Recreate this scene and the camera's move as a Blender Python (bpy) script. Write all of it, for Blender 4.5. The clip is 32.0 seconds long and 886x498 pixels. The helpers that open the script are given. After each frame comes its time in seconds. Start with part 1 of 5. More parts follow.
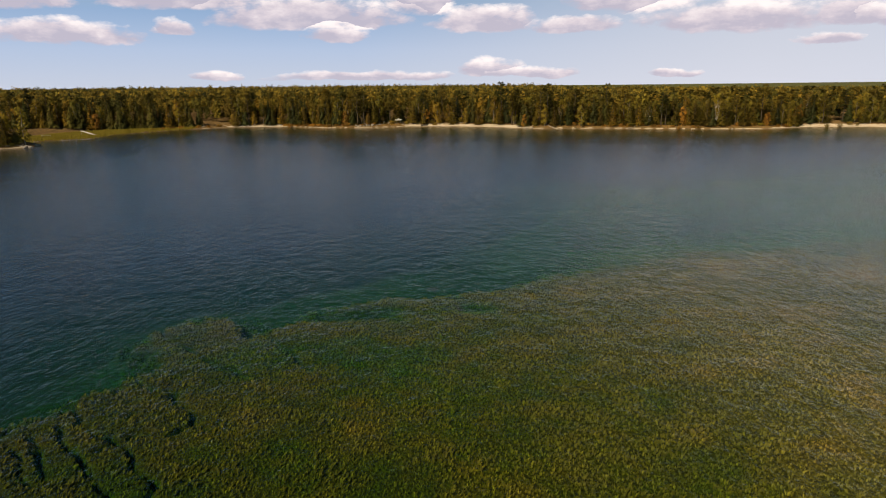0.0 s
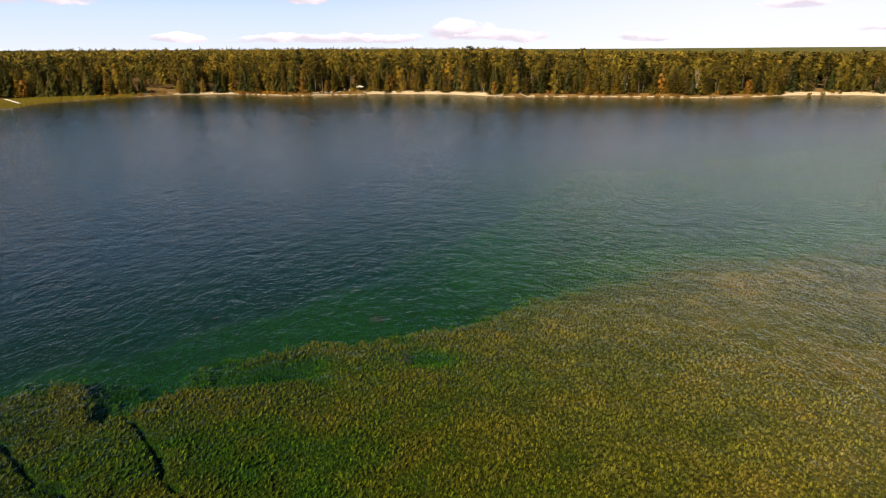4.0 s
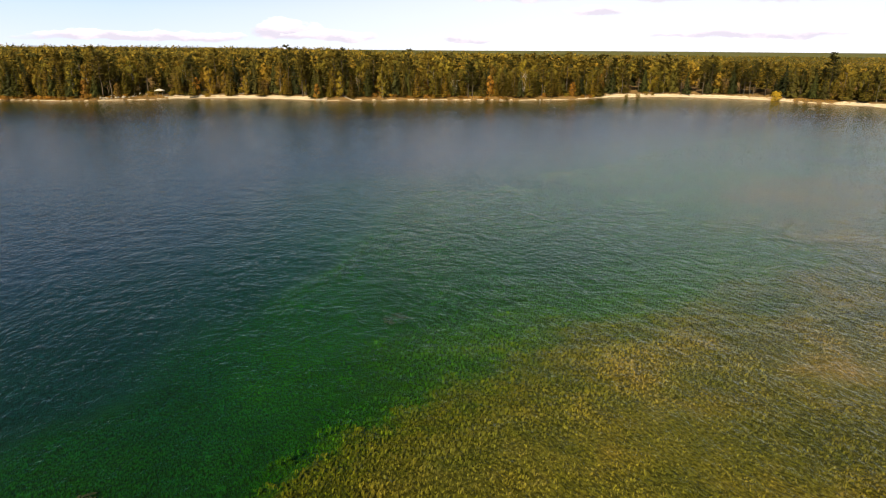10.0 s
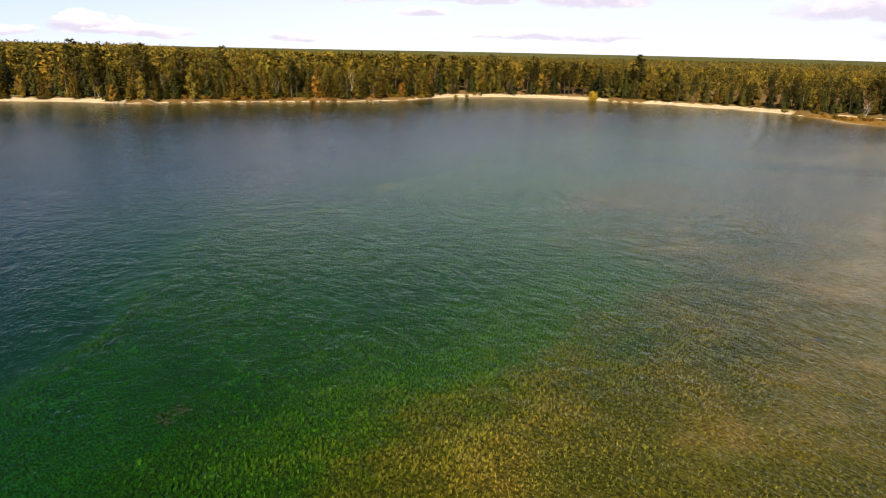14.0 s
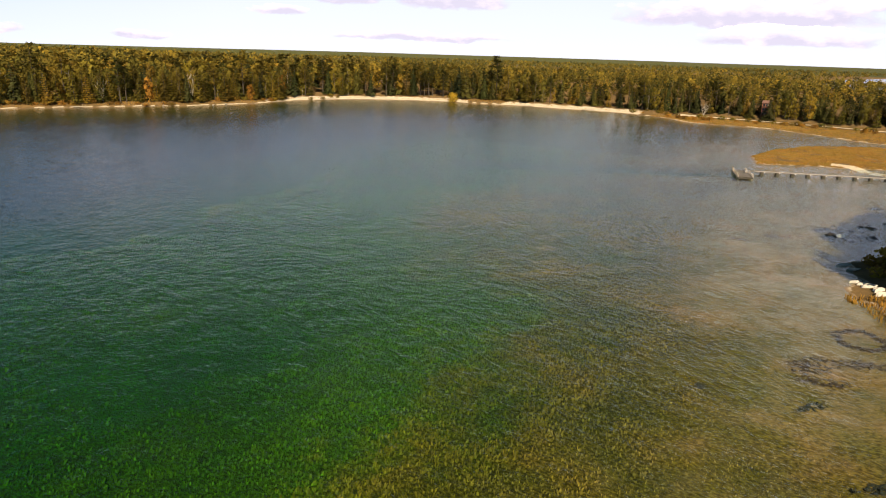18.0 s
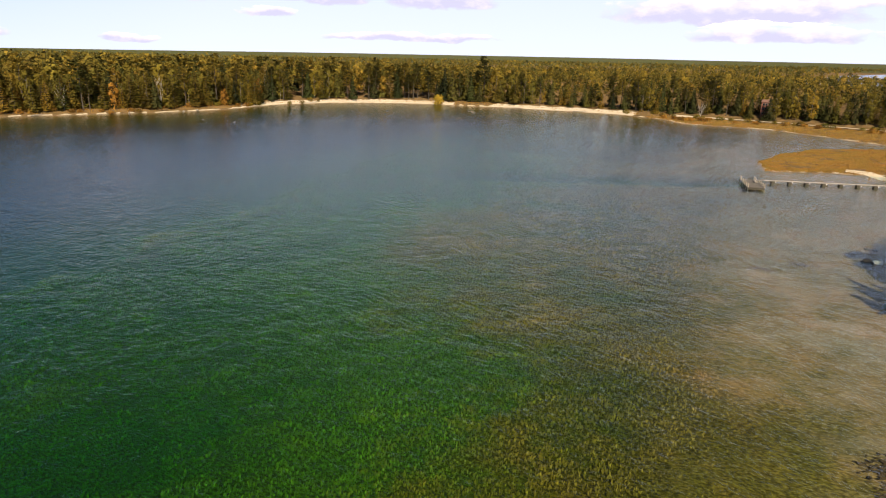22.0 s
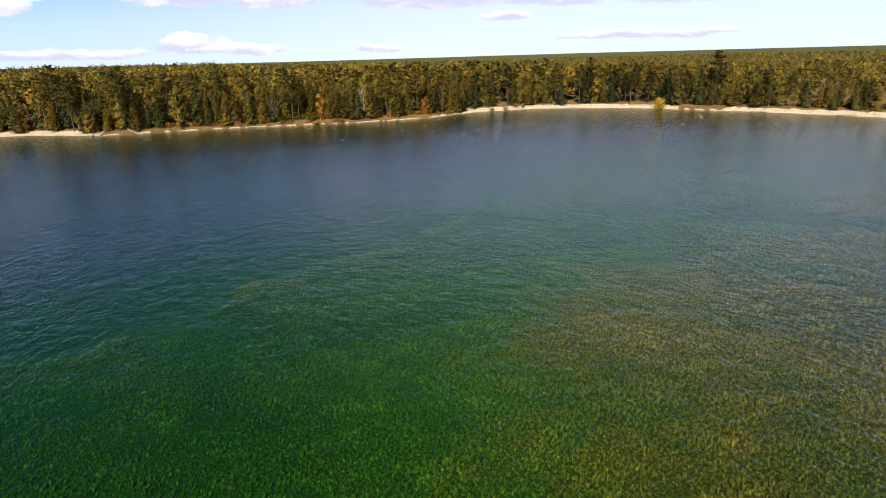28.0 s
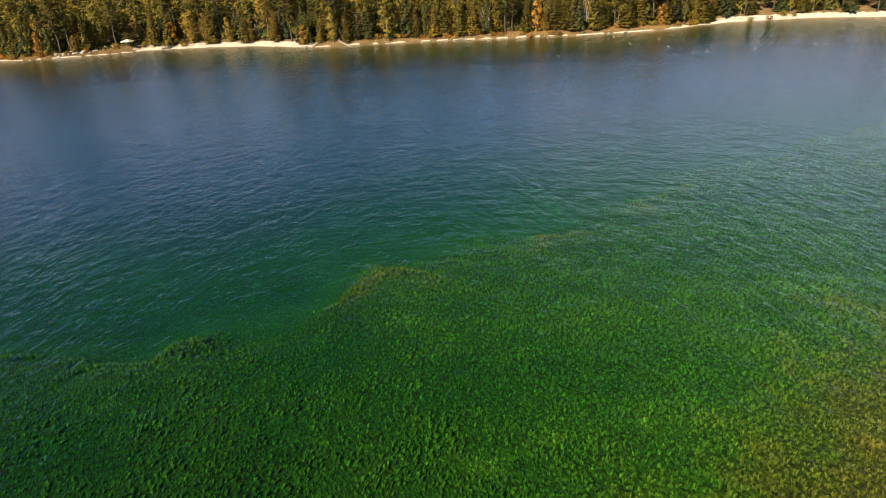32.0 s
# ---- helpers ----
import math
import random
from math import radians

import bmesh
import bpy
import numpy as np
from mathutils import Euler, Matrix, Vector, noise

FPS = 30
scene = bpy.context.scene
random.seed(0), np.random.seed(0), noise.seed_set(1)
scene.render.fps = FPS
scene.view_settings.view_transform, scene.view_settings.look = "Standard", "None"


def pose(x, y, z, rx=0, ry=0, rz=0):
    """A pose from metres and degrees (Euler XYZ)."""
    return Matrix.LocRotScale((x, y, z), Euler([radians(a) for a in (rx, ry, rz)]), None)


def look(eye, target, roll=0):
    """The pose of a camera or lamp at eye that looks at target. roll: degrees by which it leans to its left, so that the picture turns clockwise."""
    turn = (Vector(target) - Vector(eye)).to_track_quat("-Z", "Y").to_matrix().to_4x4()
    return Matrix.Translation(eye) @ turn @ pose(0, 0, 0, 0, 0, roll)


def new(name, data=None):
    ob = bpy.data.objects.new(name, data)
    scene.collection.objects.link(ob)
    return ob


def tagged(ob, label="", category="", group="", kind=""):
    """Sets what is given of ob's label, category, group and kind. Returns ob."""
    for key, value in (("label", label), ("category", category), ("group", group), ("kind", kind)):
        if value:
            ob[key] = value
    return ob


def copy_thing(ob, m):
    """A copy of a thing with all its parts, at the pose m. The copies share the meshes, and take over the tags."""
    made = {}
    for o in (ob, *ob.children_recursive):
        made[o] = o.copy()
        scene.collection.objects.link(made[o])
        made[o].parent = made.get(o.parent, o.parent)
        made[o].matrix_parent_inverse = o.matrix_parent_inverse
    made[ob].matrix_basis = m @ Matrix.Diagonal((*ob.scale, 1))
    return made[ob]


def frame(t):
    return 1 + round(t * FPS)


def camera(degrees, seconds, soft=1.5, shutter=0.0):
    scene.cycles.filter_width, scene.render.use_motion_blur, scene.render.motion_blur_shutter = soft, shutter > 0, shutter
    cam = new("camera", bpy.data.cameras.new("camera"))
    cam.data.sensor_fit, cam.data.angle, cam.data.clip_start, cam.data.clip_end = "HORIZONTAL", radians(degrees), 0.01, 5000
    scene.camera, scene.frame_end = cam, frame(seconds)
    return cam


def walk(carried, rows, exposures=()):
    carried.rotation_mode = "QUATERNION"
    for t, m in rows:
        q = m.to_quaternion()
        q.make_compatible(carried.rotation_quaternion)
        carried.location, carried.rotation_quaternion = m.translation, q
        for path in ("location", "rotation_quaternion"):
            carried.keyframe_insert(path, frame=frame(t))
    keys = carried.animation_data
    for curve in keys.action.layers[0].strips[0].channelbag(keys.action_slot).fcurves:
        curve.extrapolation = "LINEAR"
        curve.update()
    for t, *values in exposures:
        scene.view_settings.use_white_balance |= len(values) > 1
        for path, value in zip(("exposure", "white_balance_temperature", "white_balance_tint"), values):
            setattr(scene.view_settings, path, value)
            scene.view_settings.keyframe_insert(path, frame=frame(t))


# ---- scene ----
cam = camera(70.1, 32.0, 1.0)
PATH = [
    (0.0, (0.00, 0.00, 22.82), (6.79, 96.51, -2.47), -0.57),
    (0.5, (0.59, 2.33, 22.89), (7.49, 98.66, -3.05), -0.63),
    (1.0, (1.14, 4.70, 22.95), (8.15, 100.86, -3.61), -0.77),
    (1.5, (1.66, 7.15, 23.00), (8.74, 103.05, -4.42), -0.78),
    (2.0, (2.18, 9.64, 23.05), (9.38, 105.17, -5.63), -0.74),
    (2.5, (2.68, 12.14, 23.08), (9.97, 107.27, -6.86), -0.83),
    (4.5, (4.32, 21.56, 23.10), (20.08, 115.45, -7.49), 0.00),
    (5.0, (4.86, 23.74, 23.07), (26.64, 116.43, -7.51), 0.23),
    (5.5, (5.46, 25.85, 23.04), (30.24, 117.79, -7.49), 0.35),
    (6.0, (6.16, 27.86, 23.00), (32.05, 119.50, -7.53), 0.37),
    (6.5, (6.94, 29.75, 22.94), (33.46, 121.22, -7.57), 0.37),
    (7.0, (7.74, 31.56, 22.88), (34.76, 122.88, -7.62), 0.37),
    (7.5, (8.53, 33.34, 22.83), (35.86, 124.58, -7.63), 0.28),
    (8.0, (9.28, 35.07, 22.78), (37.25, 126.12, -7.66), 0.28),
    (8.5, (9.96, 36.78, 22.76), (40.13, 127.14, -7.64), 0.31),
    (9.0, (10.68, 38.49, 22.76), (43.11, 128.08, -7.61), 0.36),
    (9.5, (11.47, 40.15, 22.75), (45.54, 129.13, -7.60), 0.37),
    (10.0, (12.31, 41.74, 22.74), (47.53, 130.28, -7.60), 0.43),
    (10.5, (13.16, 43.26, 22.72), (49.54, 131.34, -7.61), 0.42),
    (11.0, (14.02, 44.76, 22.69), (51.53, 132.34, -7.69), 0.49),
    (11.5, (14.90, 46.27, 22.66), (55.30, 132.58, -7.65), 0.60),
    (12.0, (15.85, 47.81, 22.64), (59.99, 132.29, -7.62), 0.74),
    (12.5, (16.90, 49.32, 22.62), (64.89, 131.66, -7.66), 0.91),
    (13.0, (18.12, 50.82, 22.61), (69.62, 131.07, -7.54), 0.95),
    (13.5, (19.46, 52.28, 22.60), (73.84, 130.60, -7.53), 1.10),
    (14.0, (20.87, 53.67, 22.61), (77.77, 130.19, -7.52), 1.25),
    (14.5, (22.32, 54.99, 22.62), (82.04, 129.36, -7.42), 1.35),
    (16.5, (28.32, 58.47, 22.79), (95.79, 125.98, -7.05), 1.66),
    (17.0, (29.48, 59.26, 22.82), (98.89, 124.81, -6.94), 1.67),
    (17.5, (30.62, 60.03, 22.85), (101.48, 124.05, -6.82), 1.71),
    (18.0, (31.75, 60.73, 22.88), (103.36, 123.91, -6.79), 1.71),
    (18.5, (32.93, 61.38, 22.92), (104.94, 124.12, -6.70), 1.63),
    (19.0, (34.16, 62.03, 22.96), (106.42, 124.50, -6.64), 1.58),
    (19.5, (35.47, 62.76, 23.00), (107.89, 125.03, -6.61), 1.50),
    (20.0, (36.89, 63.61, 23.02), (109.42, 125.78, -6.55), 1.38),
    (20.5, (38.41, 64.60, 23.04), (111.05, 126.62, -6.55), 1.34),
    (21.0, (40.05, 65.71, 23.05), (112.77, 127.64, -6.55), 1.28),
    (21.5, (41.82, 66.90, 23.06), (114.60, 128.75, -6.55), 1.24),
    (22.0, (43.69, 68.11, 23.08), (116.07, 130.42, -6.55), 1.09),
    (22.5, (45.63, 69.25, 23.10), (117.91, 131.68, -6.54), 1.01),
    (23.0, (47.61, 70.34, 23.13), (119.81, 132.83, -6.53), 0.91),
    (23.5, (49.58, 71.41, 23.15), (121.69, 133.96, -6.58), 0.75),
    (24.0, (51.55, 72.47, 23.18), (123.59, 135.07, -6.55), 0.58),
    (24.5, (53.50, 73.51, 23.21), (125.00, 136.70, -6.54), 0.53),
    (25.0, (55.45, 74.55, 23.24), (124.19, 140.72, -6.46), 0.31),
    (25.5, (57.37, 75.56, 23.26), (120.78, 146.87, -6.37), -0.06),
    (26.0, (59.28, 76.57, 23.28), (115.72, 153.53, -6.25), -0.60),
    (26.5, (61.18, 77.60, 23.30), (114.04, 157.07, -6.19), -0.89),
    (28.5, (68.60, 82.99, 23.22), (112.06, 168.04, -6.03), -1.80),
    (29.0, (70.32, 85.22, 23.19), (110.55, 171.88, -5.96), -2.02),
    (29.5, (72.01, 87.61, 23.16), (104.68, 177.48, -5.73), -2.38),
    (30.0, (73.64, 90.17, 23.13), (96.58, 183.14, -5.32), -2.87),
    (30.5, (75.20, 92.87, 23.10), (91.63, 187.30, -5.06), -3.19),
    (31.0, (76.71, 95.68, 23.07), (91.67, 190.16, -5.72), -3.27),
    (31.5, (78.19, 98.56, 23.04), (91.84, 191.85, -9.92), -3.32),
    (32.0, (79.64, 101.47, 23.01), (91.66, 191.75, -17.91), -3.42),
]
EXPOSURES = [(0.0, -0.08, 6800, 12), (1.5, -0.02, 6900, 12), (3.5, 0.4, 7000, 12), (6.0, 0.6, 7100, 10), (13.0, 0.52, 6800, 10), (19.0, 0.5, 6550, 14), (22.0, 0.46, 6200, 15),
             (26.0, 0.42, 5900, 14), (30.0, 0.52, 5750, 11), (31.0, 0.52, 5750, 11), (32.0, 1.0, 5900, 12)]
walk(cam, [(t, look(eye, target, roll)) for t, eye, target, roll in PATH], EXPOSURES)

# ---- light ----
SUN_ELEVATION, SUN_BEARING = 38.0, 219.0   # degrees; bearing clockwise from +y
world = bpy.data.worlds.new("sky")
scene.world = world
world.use_nodes = True


def node(tree, kind, **values):
    n = tree.nodes.new(kind)
    for key, value in values.items():
        if key in n.inputs:
            n.inputs[key].default_value = value
    return n


def ramp(tree, source, stops):
    n = tree.nodes.new("ShaderNodeValToRGB")
    while len(n.color_ramp.elements) < len(stops):
        n.color_ramp.elements.new(0.5)
    for e, (at, colour) in zip(n.color_ramp.elements, stops):
        e.position = at
        e.color = (*colour, 1) if len(colour) == 3 else colour
    tree.links.new(source, n.inputs[0])
    return n.outputs[0]


def grey(v):
    return (v, v, v)


def mixed(tree, a, b, factor, blend="MIX"):
    n = tree.nodes.new("ShaderNodeMix")
    n.data_type, n.blend_type = "RGBA", blend
    for value, slot in ((factor, 0), (a, 6), (b, 7)):
        if hasattr(value, "node"):
            tree.links.new(value, n.inputs[slot])
        else:
            n.inputs[slot].default_value = value if slot == 0 else (*value, 1)
    return n.outputs[2]


def maths(tree, op, a, b=0.0, clamp=False):
    n = tree.nodes.new("ShaderNodeMath")
    n.operation, n.use_clamp = op, clamp
    for value, slot in ((a, 0), (b, 1)):
        if hasattr(value, "node"):
            tree.links.new(value, n.inputs[slot])
        else:
            n.inputs[slot].default_value = value
    return n.outputs[0]


def noise_of(tree, vector, scale, detail=4.0, rough=0.55, stretch=None):
    if stretch:
        m = tree.nodes.new("ShaderNodeMapping")
        m.inputs["Scale"].default_value = stretch
        tree.links.new(vector, m.inputs[0])
        vector = m.outputs[0]
    n = node(tree, "ShaderNodeTexNoise", Scale=scale, Detail=detail, Roughness=rough)
    tree.links.new(vector, n.inputs["Vector"])
    return n.outputs[0]


# cumulus clouds: bearing, base and half width and height, in degrees
CLOUDS = [(-25.7, 3.3, 5.0, 1.7), (-28.2, 5.6, 3.1, 2.2), (-16.3, 5.9, 5.7, 2.2), (-18.2, 4.0, 2.0, 1.1), (-7.0, 4.6, 7.2, 2.7), (-5.2, 3.5, 2.5, 1.4),
          (2.1, 5.9, 2.9, 2.7), (7.7, 4.4, 4.3, 2.1), (15.3, 4.2, 3.2, 1.3), (20.0, 5.7, 4.9, 2.7), (27.2, 3.9, 7.1, 2.3), (35.8, 4.0, 2.5, 1.9),
          (33.8, 2.6, 1.7, 0.9), (8.7, 0.7, 2.1, 1.5), (12.6, 0.6, 3.0, 0.9), (-14.7, 0.4, 2.3, 0.8), (-2.9, 0.4, 7.3, 0.8), (23.5, 0.5, 1.8, 0.6),
          (72.4, 2.6, 9.2, 2.4), (79.0, 3.7, 5.3, 1.8), (48.3, 3.6, 4.3, 2.0), (39.2, 3.7, 2.8, 1.6), (75.0, 1.2, 6.2, 1.4), (45.9, 0.9, 6.8, 0.7)]


def make_world():
    tree = world.node_tree
    sky = tree.nodes.new("ShaderNodeTexSky")
    sky.sky_type, sky.sun_disc = "NISHITA", False
    sky.sun_elevation, sky.sun_rotation = radians(SUN_ELEVATION), radians(SUN_BEARING)
    sky.dust_density, sky.air_density = 1.0, 1.0
    way = tree.nodes.new("ShaderNodeTexCoord").outputs["Generated"]
    xyz = tree.nodes.new("ShaderNodeSeparateXYZ")
    tree.links.new(way, xyz.inputs[0])
    up = maths(tree, "MAXIMUM", xyz.outputs[2], 0.0)

    def puffs(scale, tall, seed, detail=6.0):
        v = tree.nodes.new("ShaderNodeCombineXYZ")
        tree.links.new(xyz.outputs[0], v.inputs[0])
        tree.links.new(xyz.outputs[1], v.inputs[1])
        tree.links.new(maths(tree, "ADD", maths(tree, "MULTIPLY", up, tall), seed), v.inputs[2])
        return maths(tree, "SUBTRACT", noise_of(tree, v.outputs[0], scale, detail, 0.58), 0.5)

    # heaped clouds low over the horizon, flat below and billowing above
    bearing = maths(tree, "MULTIPLY", maths(tree, "ARCTAN2", xyz.outputs[0], xyz.outputs[1]), 180 / math.pi)
    rise = maths(tree, "MULTIPLY", up, 180 / math.pi)
    b = maths(tree, "ADD", bearing, maths(tree, "MULTIPLY", puffs(9.0, 2.0, 3.1), 6.0))
    e = maths(tree, "ADD", rise, maths(tree, "MULTIPLY", puffs(14.0, 2.0, 7.7), 1.1))
    field, lit = None, None
    for b0, e0, w, h in CLOUDS:
        u = maths(tree, "DIVIDE", maths(tree, "SUBTRACT", b, b0), w * 1.2)
        v = maths(tree, "DIVIDE", maths(tree, "SUBTRACT", e, e0 + 0.25 * h), h * 1.12)
        below = maths(tree, "MULTIPLY", maths(tree, "MINIMUM", v, 0.0), 3.2)
        above = maths(tree, "MULTIPLY", maths(tree, "MAXIMUM", v, 0.0), 1.3)
        r = maths(tree, "ADD", maths(tree, "MULTIPLY", below, below), maths(tree, "MULTIPLY", above, above))
        blob = maths(tree, "SUBTRACT", 1.0, maths(tree, "ADD", r, maths(tree, "MULTIPLY", u, u)))
        shine = maths(tree, "MULTIPLY", maths(tree, "GREATER_THAN", blob, -0.2), v)
        field = maths(tree, "MAXIMUM", field, blob) if field else blob
        lit = maths(tree, "MAXIMUM", lit, shine) if lit else shine
    rough = puffs(22.0, 2.2, 1.3)
    cover = ramp(tree, maths(tree, "ADD", field, maths(tree, "MULTIPLY", rough, 1.9)), [(0.05, grey(0)), (0.55, grey(0.92))])
    shade = maths(tree, "ADD", maths(tree, "MULTIPLY", lit, 0.9), maths(tree, "MULTIPLY", rough, 1.3))
    body = ramp(tree, shade, [(0.0, (7.6, 7.2, 8.8)), (0.25, (10.6, 9.6, 10.6)), (0.6, (15.5, 14.4, 14.4))])
    # broken cloud higher up
    high = ramp(tree, up, [(0.10, grey(0.0)), (0.15, grey(0.30)), (0.2, grey(0.2)), (0.3, grey(0.0))])
    patches = maths(tree, "MULTIPLY", ramp(tree, maths(tree, "ADD", puffs(6.0, 3.6, 0.31), 0.5), [(0.46, grey(0)), (0.6, grey(1))]), high)

    blue = mixed(tree, sky.outputs[0], (0.28, 0.66, 0.94), 1.0, "MULTIPLY")
    blue = mixed(tree, blue, ramp(tree, up, [(0.2, grey(1.0)), (0.34, grey(0.35)), (0.6, grey(0.12))]), 1.0, "MULTIPLY")
    side = maths(tree, "ADD", maths(tree, "MULTIPLY", xyz.outputs[0], 0.88), maths(tree, "MULTIPLY", xyz.outputs[1], 0.48))
    east = ramp(tree, side, [(0.42, grey(0)), (0.85, grey(1))])
    upper = ramp(tree, side, [(0.1, (0.5, 2.0, 3.6)), (0.55, (0.7, 2.2, 3.9)), (0.92, (4.9, 6.2, 8.4))])
    upper = mixed(tree, upper, ramp(tree, up, [(0.2, grey(1.0)), (0.34, grey(0.5)), (0.6, grey(0.25))]), 1.0, "MULTIPLY")
    blue = mixed(tree, blue, upper, 0.88)
    veil = ramp(tree, up, [(0.0, grey(0.96)), (0.05, grey(0.90)), (0.10, grey(0.68)), (0.14, grey(0.30)), (0.20, grey(0.06)), (0.26, grey(0.0))])
    tall = ramp(tree, up, [(0.0, grey(0.95)), (0.08, grey(0.75)), (0.14, grey(0.36)), (0.22, grey(0.10)), (0.35, grey(0.0))])
    veil = mixed(tree, veil, tall, east)
    lift = ramp(tree, up, [(0.10, grey(0)), (0.18, grey(1))])
    low = mixed(tree, ramp(tree, up, [(0.0, (8.2, 9.2, 11.2)), (0.1, (5.8, 8.2, 12.4))]), (9.6, 10.2, 11.8), east)
    hazy = mixed(tree, blue, mixed(tree, low, mixed(tree, (6.4, 10.4, 14.6), (12.4, 14.4, 17.6), east), lift), veil)
    full = mixed(tree, mixed(tree, hazy, (10.0, 10.8, 12.0), patches), body, cover)
    back = tree.nodes["Background"]
    back.inputs[1].default_value = 0.075
    tree.links.new(full, back.inputs[0])


make_world()
sun = new("sun", bpy.data.lights.new("sun", "SUN"))
sun.data.energy, sun.data.angle, sun.data.color = 5.4, radians(0.55), (1.0, 0.83, 0.57)
b, e = radians(SUN_BEARING), radians(SUN_ELEVATION)
sun.matrix_world = look((math.sin(b) * math.cos(e) * 300, math.cos(b) * math.cos(e) * 300, math.sin(e) * 300), (0, 0, 0))

# ---- materials ----
def material(name):
    m = bpy.data.materials.new(name)
    m.use_nodes = True
    return m, m.node_tree, m.node_tree.nodes["Principled BSDF"]


def plain(name, colours, scale=3.0, rough=0.8, bump=0.15, fine=25.0, metal=0.0, stretch=None):
    """A surface mottled between two colours at two scales, with fine relief; shifted a little from object to object."""
    m, tree, bsdf = material(name)
    co = tree.nodes.new("ShaderNodeTexCoord").outputs["Object"]
    a = noise_of(tree, co, scale, 5, 0.6, stretch)
    f = noise_of(tree, co, fine, 3, 0.6, stretch)
    both = maths(tree, "ADD", maths(tree, "MULTIPLY", a, 0.65), maths(tree, "MULTIPLY", f, 0.35))
    colour = ramp(tree, both, [(0.3, colours[0]), (0.7, colours[-1])])
    info = tree.nodes.new("ShaderNodeObjectInfo").outputs["Random"]
    tree.links.new(mixed(tree, colour, ramp(tree, info, [(0, grey(0.75)), (1, grey(1.0))]), 1.0, "MULTIPLY"), bsdf.inputs["Base Color"])
    bsdf.inputs["Roughness"].default_value, bsdf.inputs["Metallic"].default_value = rough, metal
    n = node(tree, "ShaderNodeBump", Strength=bump, Distance=0.02)
    tree.links.new(f, n.inputs["Height"])
    tree.links.new(n.outputs[0], bsdf.inputs["Normal"])
    return m


def foliage(name, tones, thin=0.14):
    """Leaves or needles: colour shifts from tree to tree and from clump to clump."""
    m, tree, bsdf = material(name)
    info = tree.nodes.new("ShaderNodeObjectInfo").outputs["Random"]
    isle = tree.nodes.new("ShaderNodeNewGeometry").outputs["Random Per Island"]
    tone = ramp(tree, info, [(i / max(1, len(tones) - 1), c) for i, c in enumerate(tones)])
    other = maths(tree, "FRACT", maths(tree, "MULTIPLY", info, 17.3))
    tone = mixed(tree, tone, ramp(tree, other, [(0, (0.60, 0.58, 0.46)), (0.5, (1.30, 1.17, 0.78)), (1, (1.82, 1.58, 0.92))]), 1.0, "MULTIPLY")
    clump = ramp(tree, isle, [(0, grey(0.86)), (1, grey(1.12))])
    colour = mixed(tree, tone, clump, 1.0, "MULTIPLY")
    tree.links.new(colour, bsdf.inputs["Base Color"])
    bsdf.inputs["Roughness"].default_value = 0.75
    bsdf.inputs["Specular IOR Level"].default_value = 0.2
    thru = tree.nodes.new("ShaderNodeBsdfTranslucent")
    tree.links.new(colour, thru.inputs[0])
    mix = node(tree, "ShaderNodeMixShader", Fac=thin)
    tree.links.new(bsdf.outputs[0], mix.inputs[1])
    tree.links.new(thru.outputs[0], mix.inputs[2])
    tree.links.new(mix.outputs[0], tree.nodes["Material Output"].inputs[0])
    return m


def make_water():
    m, tree, bsdf = material("lake_water")
    tree.nodes.remove(bsdf)
    co = tree.nodes.new("ShaderNodeNewGeometry").outputs["Position"]
    turn = tree.nodes.new("ShaderNodeMapping")
    turn.inputs["Rotation"].default_value = (0, 0, radians(14))
    tree.links.new(co, turn.inputs[0])
    co = turn.outputs[0]
    ripples = noise_of(tree, co, 4.2, 2, 0.6, (1.15, 0.75, 1))
    chop = noise_of(tree, co, 2.0, 2, 0.6, (1.15, 0.62, 1))
    swell = noise_of(tree, co, 0.8, 2, 0.55, (1.1, 0.55, 1))
    height = maths(tree, "ADD", maths(tree, "MULTIPLY", ripples, 0.30), maths(tree, "MULTIPLY", chop, 0.9))
    height = maths(tree, "ADD", height, maths(tree, "MULTIPLY", swell, 1.35))
    height = maths(tree, "ADD", height, maths(tree, "MULTIPLY", noise_of(tree, co, 0.40, 2, 0.55, (0.9, 0.9, 1)), 1.3))
    gusts = ramp(tree, noise_of(tree, co, 0.012, 3, 0.5, (0.6, 1.6, 1)), [(0.35, grey(0.9)), (0.65, grey(1.0))])
    bump = node(tree, "ShaderNodeBump", Strength=1.0, Distance=0.095)
    tree.links.new(maths(tree, "MULTIPLY", height, gusts), bump.inputs["Height"])
    clear = node(tree, "ShaderNodeBsdfTransparent", Color=(0.88, 0.97, 0.88, 1))
    gloss = node(tree, "ShaderNodeBsdfGlossy", Roughness=0.1)
    facing = node(tree, "ShaderNodeLayerWeight", Blend=0.5)
    for n in (gloss, facing):
        tree.links.new(bump.outputs[0], n.inputs["Normal"])
    fres = maths(tree, "ADD", maths(tree, "MULTIPLY", maths(tree, "POWER", facing.outputs["Facing"], 5.0), 0.97), 0.014)
    mix = tree.nodes.new("ShaderNodeMixShader")
    tree.links.new(fres, mix.inputs[0])
    tree.links.new(clear.outputs[0], mix.inputs[1])
    tree.links.new(gloss.outputs[0], mix.inputs[2])
    tree.links.new(mix.outputs[0], tree.nodes["Material Output"].inputs[0])
    return m


